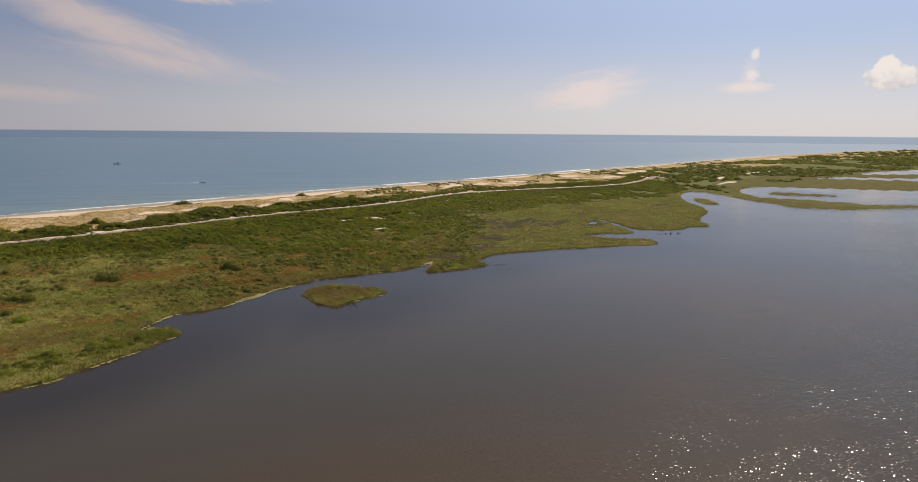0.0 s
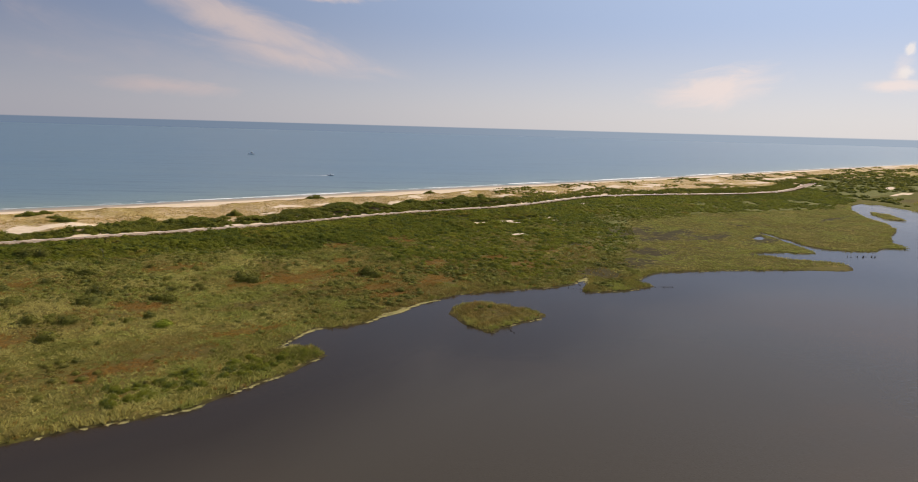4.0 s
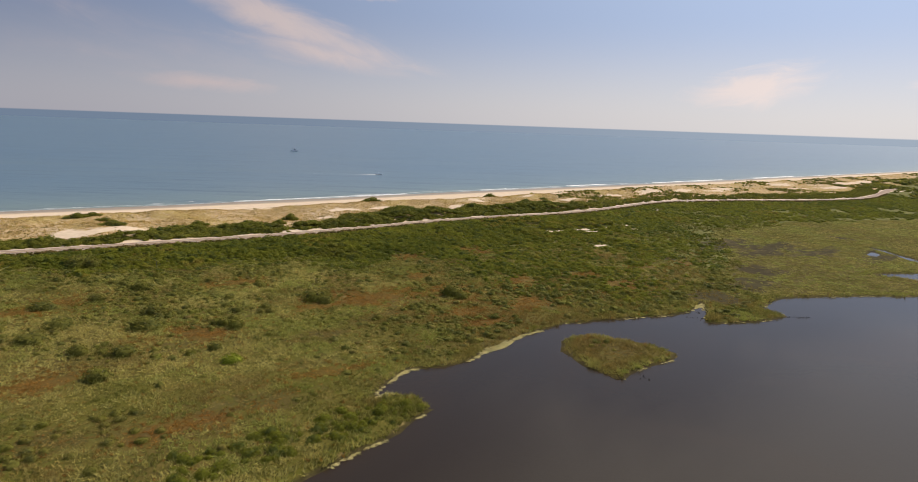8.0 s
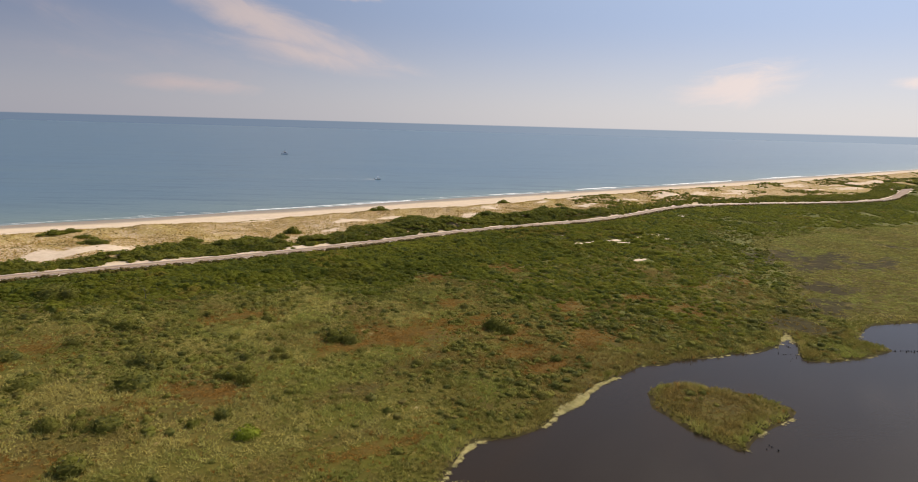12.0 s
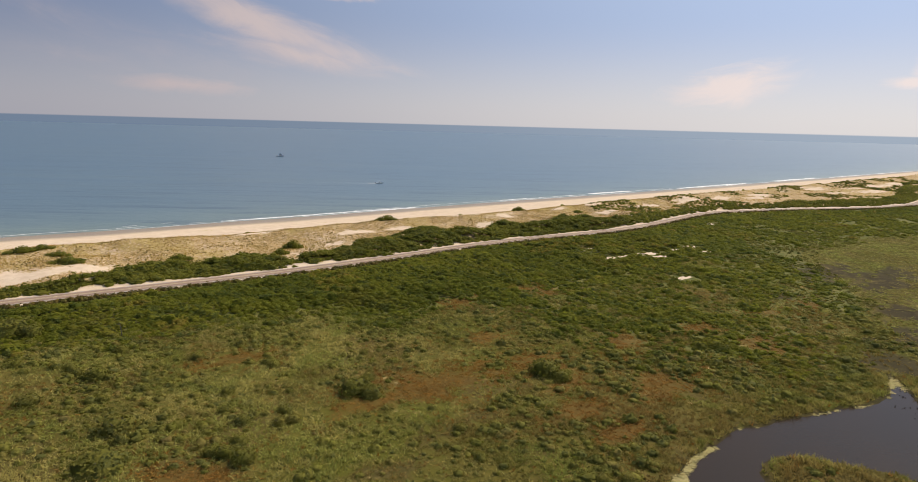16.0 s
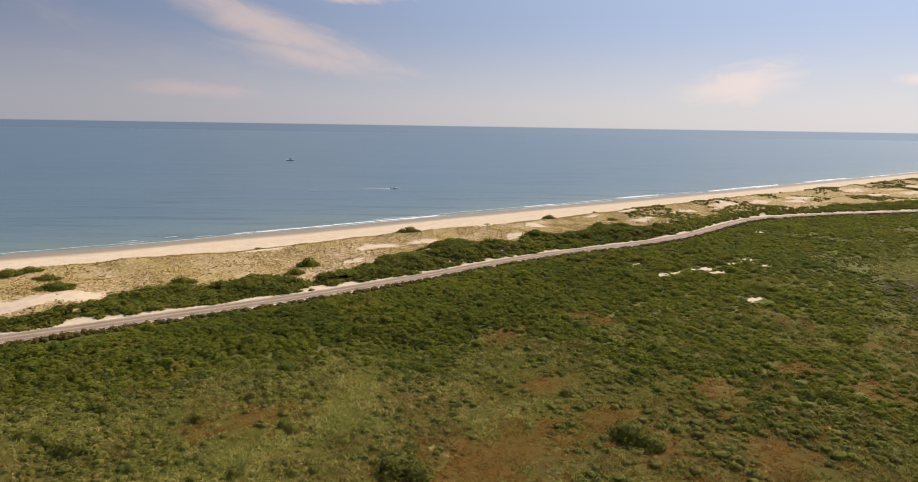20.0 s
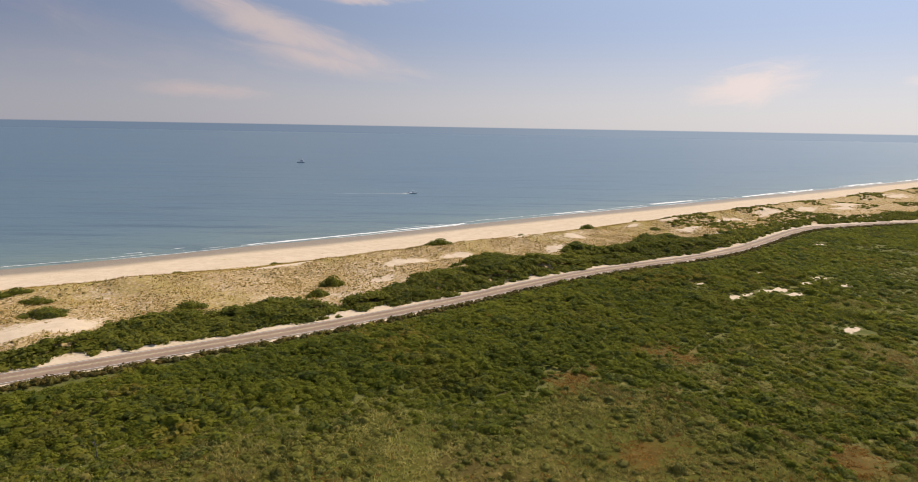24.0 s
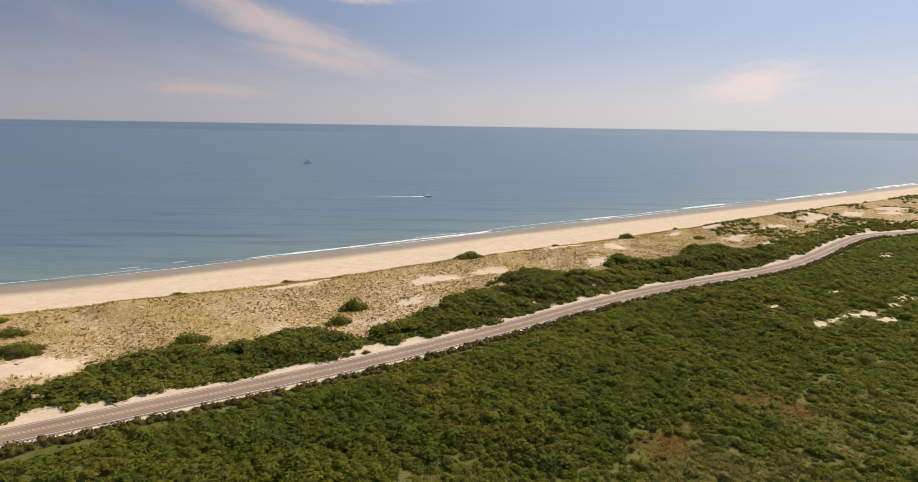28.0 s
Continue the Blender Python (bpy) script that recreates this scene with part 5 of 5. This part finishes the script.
def surf(x0, x1, off, wide, tall, seed, label, gappy=0.35):
    wave = tagged(new("breaking_wave"), label, "wave", "surf along the beach")
    V, F = foam_strip(x0, x1, off, wide, tall, seed, gappy)
    ob = new("foam", mesh_of("foam", V, F, {}, FOAM))
    ob.parent = wave
    return wave


surf(-260, 60, 0.5, 1.5, 0.08, 1, "thin white swash line on wet sand", 0.3)
surf(60, 420, 0.5, 2.2, 0.1, 2, "thin white swash line on the far beach", 0.3)
surf(420, 1500, 1.0, 4.0, 0.15, 3, "white surf line on the distant shore", 0.25)
surf(-125, -10, 4.0, 3.0, 0.35, 4, "long low white breaker rolling onto the beach", 0.1)
surf(-235, -128, 5.5, 0.9, 0.12, 11, "thin broken foam line behind the swash", 0.25)
surf(-60, 60, 10.0, 0.8, 0.12, 12, "thin broken foam line behind the swash", 0.35)
surf(60, 260, 9.0, 1.4, 0.2, 13, "thin broken foam line off the beach", 0.35)
surf(-169, -162, 12.0, 1.3, 0.2, 5, "short white wave crest just off the beach", 0.0)
surf(-153, -147, 12.0, 1.3, 0.2, 6, "short white wave crest just off the beach", 0.0)
surf(52, 78, 7.0, 2.6, 0.35, 6, "short white breaker near the beach", 0.1)
surf(140, 190, 9.0, 4.0, 0.5, 7, "white breaker off the far beach", 0.1)
surf(250, 370, 5.0, 4.0, 0.5, 8, "white breaker off the distant beach", 0.15)
surf(420, 520, 8.0, 5.0, 0.5, 9, "faint breaker near the distant shore", 0.2)


# ---- boats ----
def hull_mesh(length, beam, depth, bow=0.35):
    bm = bmesh.new()
    rings = []
    for k in range(9):
        t = k / 8
        w = beam / 2 * (1 - max(0, (t - (1 - bow)) / bow) ** 2 * 0.97) * (0.9 + 0.1 * min(1, t * 4))
        top = depth * (0.75 + 0.35 * t * t)
        ring = [bm.verts.new((length * (t - 0.5), s * w * q, zz)) for s, q, zz in ((-1, 1, top), (-1, 0.85, 0.1), (-1, 0.3, -0.4), (1, 0.3, -0.4), (1, 0.85, 0.1), (1, 1, top))]
        rings.append(ring)
    for a, b in zip(rings, rings[1:]):
        for i in range(5):
            bm.faces.new((a[i], b[i], b[i + 1], a[i + 1]))
        bm.faces.new((a[5], b[5], b[0], a[0]))
    bm.faces.new(rings[0])
    bm.faces.new(rings[-1][::-1])
    bmesh.ops.recalc_face_normals(bm, faces=bm.faces)
    return bm


def box(sx, sy, sz, x, y, z, bevel=0.05, taper=1.0):
    bm = bmesh.new()
    bmesh.ops.create_cube(bm, size=1, matrix=Matrix.Translation((x, y, z + sz / 2)) @ Matrix.Diagonal((sx, sy, sz, 1)))
    for v in bm.verts:
        if v.co.z > z + sz / 2:
            v.co.x = x + (v.co.x - x) * taper
    bmesh.ops.bevel(bm, geom=list(bm.edges), offset=bevel, segments=2, affect="EDGES")
    return bm


def rod(a, b, r):
    bm = bmesh.new()
    a, b = Vector(a), Vector(b)
    bmesh.ops.create_cone(bm, segments=8, radius1=r, radius2=r * 0.7, depth=(b - a).length, matrix=Matrix.Translation((a + b) / 2) @ (b - a).to_track_quat("Z", "Y").to_matrix().to_4x4(), cap_ends=True)
    return bm


trawler = tagged(new("fishing_boat"), "white and dark fishing boat lying on the open sea", "boat")
part("hull", hull_mesh(11.5, 3.8, 1.1), HULL, trawler, "dark painted hull")
part("gunwale", box(10.8, 3.9, 1.15, -0.4, 0, 0.4), WHITE, trawler)
cabin = part("cabin", box(5.0, 3.0, 2.4, 0.8, 0, 1.5, 0.12, 0.85), WHITE, trawler, "white wheelhouse")
part("window", box(0.1, 2.4, 0.7, 3.22, 0, 2.7, 0.02), GLASS, cabin)
for sgn in (-1, 1):
    part("window", box(2.6, 0.1, 0.7, 0.9, sgn * 1.5, 2.7, 0.02), GLASS, cabin)
part("flybridge", box(3.0, 2.6, 1.0, 0.4, 0, 3.9, 0.1, 0.9), WHITE, trawler)
part("mast", rod((0, 0, 4.8), (0, 0, 6.4), 0.09), WOOD, trawler)
for sgn in (-1, 1):
    part("outrigger", rod((-0.5, sgn * 1.4, 3.6), (-3.5, sgn * 2.2, 5.4), 0.06), WOOD, trawler)
trawler.matrix_basis = pose(-240, 1065, 0.1, 0, 0, 12)
motorboat = tagged(new("motorboat"), "small white motorboat under way near the beach", "boat")
part("hull", hull_mesh(7.0, 2.4, 0.9), WHITE, motorboat)
part("console", box(1.2, 1.0, 1.3, 0.2, 0, 0.6, 0.08, 0.7), WHITE, motorboat)
part("windscreen", box(0.08, 1.1, 0.5, 0.8, 0, 1.7, 0.02), GLASS, motorboat)
part("outboard_engine", box(0.6, 0.6, 1.3, -3.6, 0, 0.2, 0.1), HULL, motorboat)
for sgn in (-1, 1):
    part("roof_post", rod((0.2, sgn * 0.6, 1.0), (0.2, sgn * 0.6, 2.6), 0.04), WOOD, motorboat)
part("canopy", box(2.0, 1.6, 0.1, 0.2, 0, 2.6, 0.03), WHITE, motorboat)
motorboat.matrix_basis = pose(-50, 630, 0.1, 0, -4, 5)


def wake_mesh():
    """A foam trail that thins out behind the boat."""
    xs = np.arange(0, 75, 0.7)
    w = 3.2 * np.exp(-xs / 32) * (0.5 + 0.9 * value_noise(xs, xs * 0, 3, 2)) + 0.05
    mid = -0.0016 * xs ** 2 + 0.8 * (value_noise(xs, xs * 0, 14, 1) - 0.5)
    cols = np.array([-0.5, 0.0, 0.5])
    V = np.stack([np.repeat(-xs[:, None] - 3, 3, 1), mid[:, None] + cols * w[:, None], 0.08 + 0.3 * np.exp(-xs / 10)[:, None] * (cols == 0)], -1)
    idx = np.arange(len(xs) * 3).reshape(-1, 3)
    F = np.stack([idx[:-1, :-1], idx[1:, :-1], idx[1:, 1:], idx[:-1, 1:]], -1).reshape(-1, 4)
    return mesh_of("wake", V.reshape(-1, 3), F, {}, FOAM)


wake = tagged(new("wake", wake_mesh()), "thin white foam trail on the sea behind a motorboat", "wake")
wake.matrix_basis = pose(-50, 630, 0.05, 0, 0, 5)
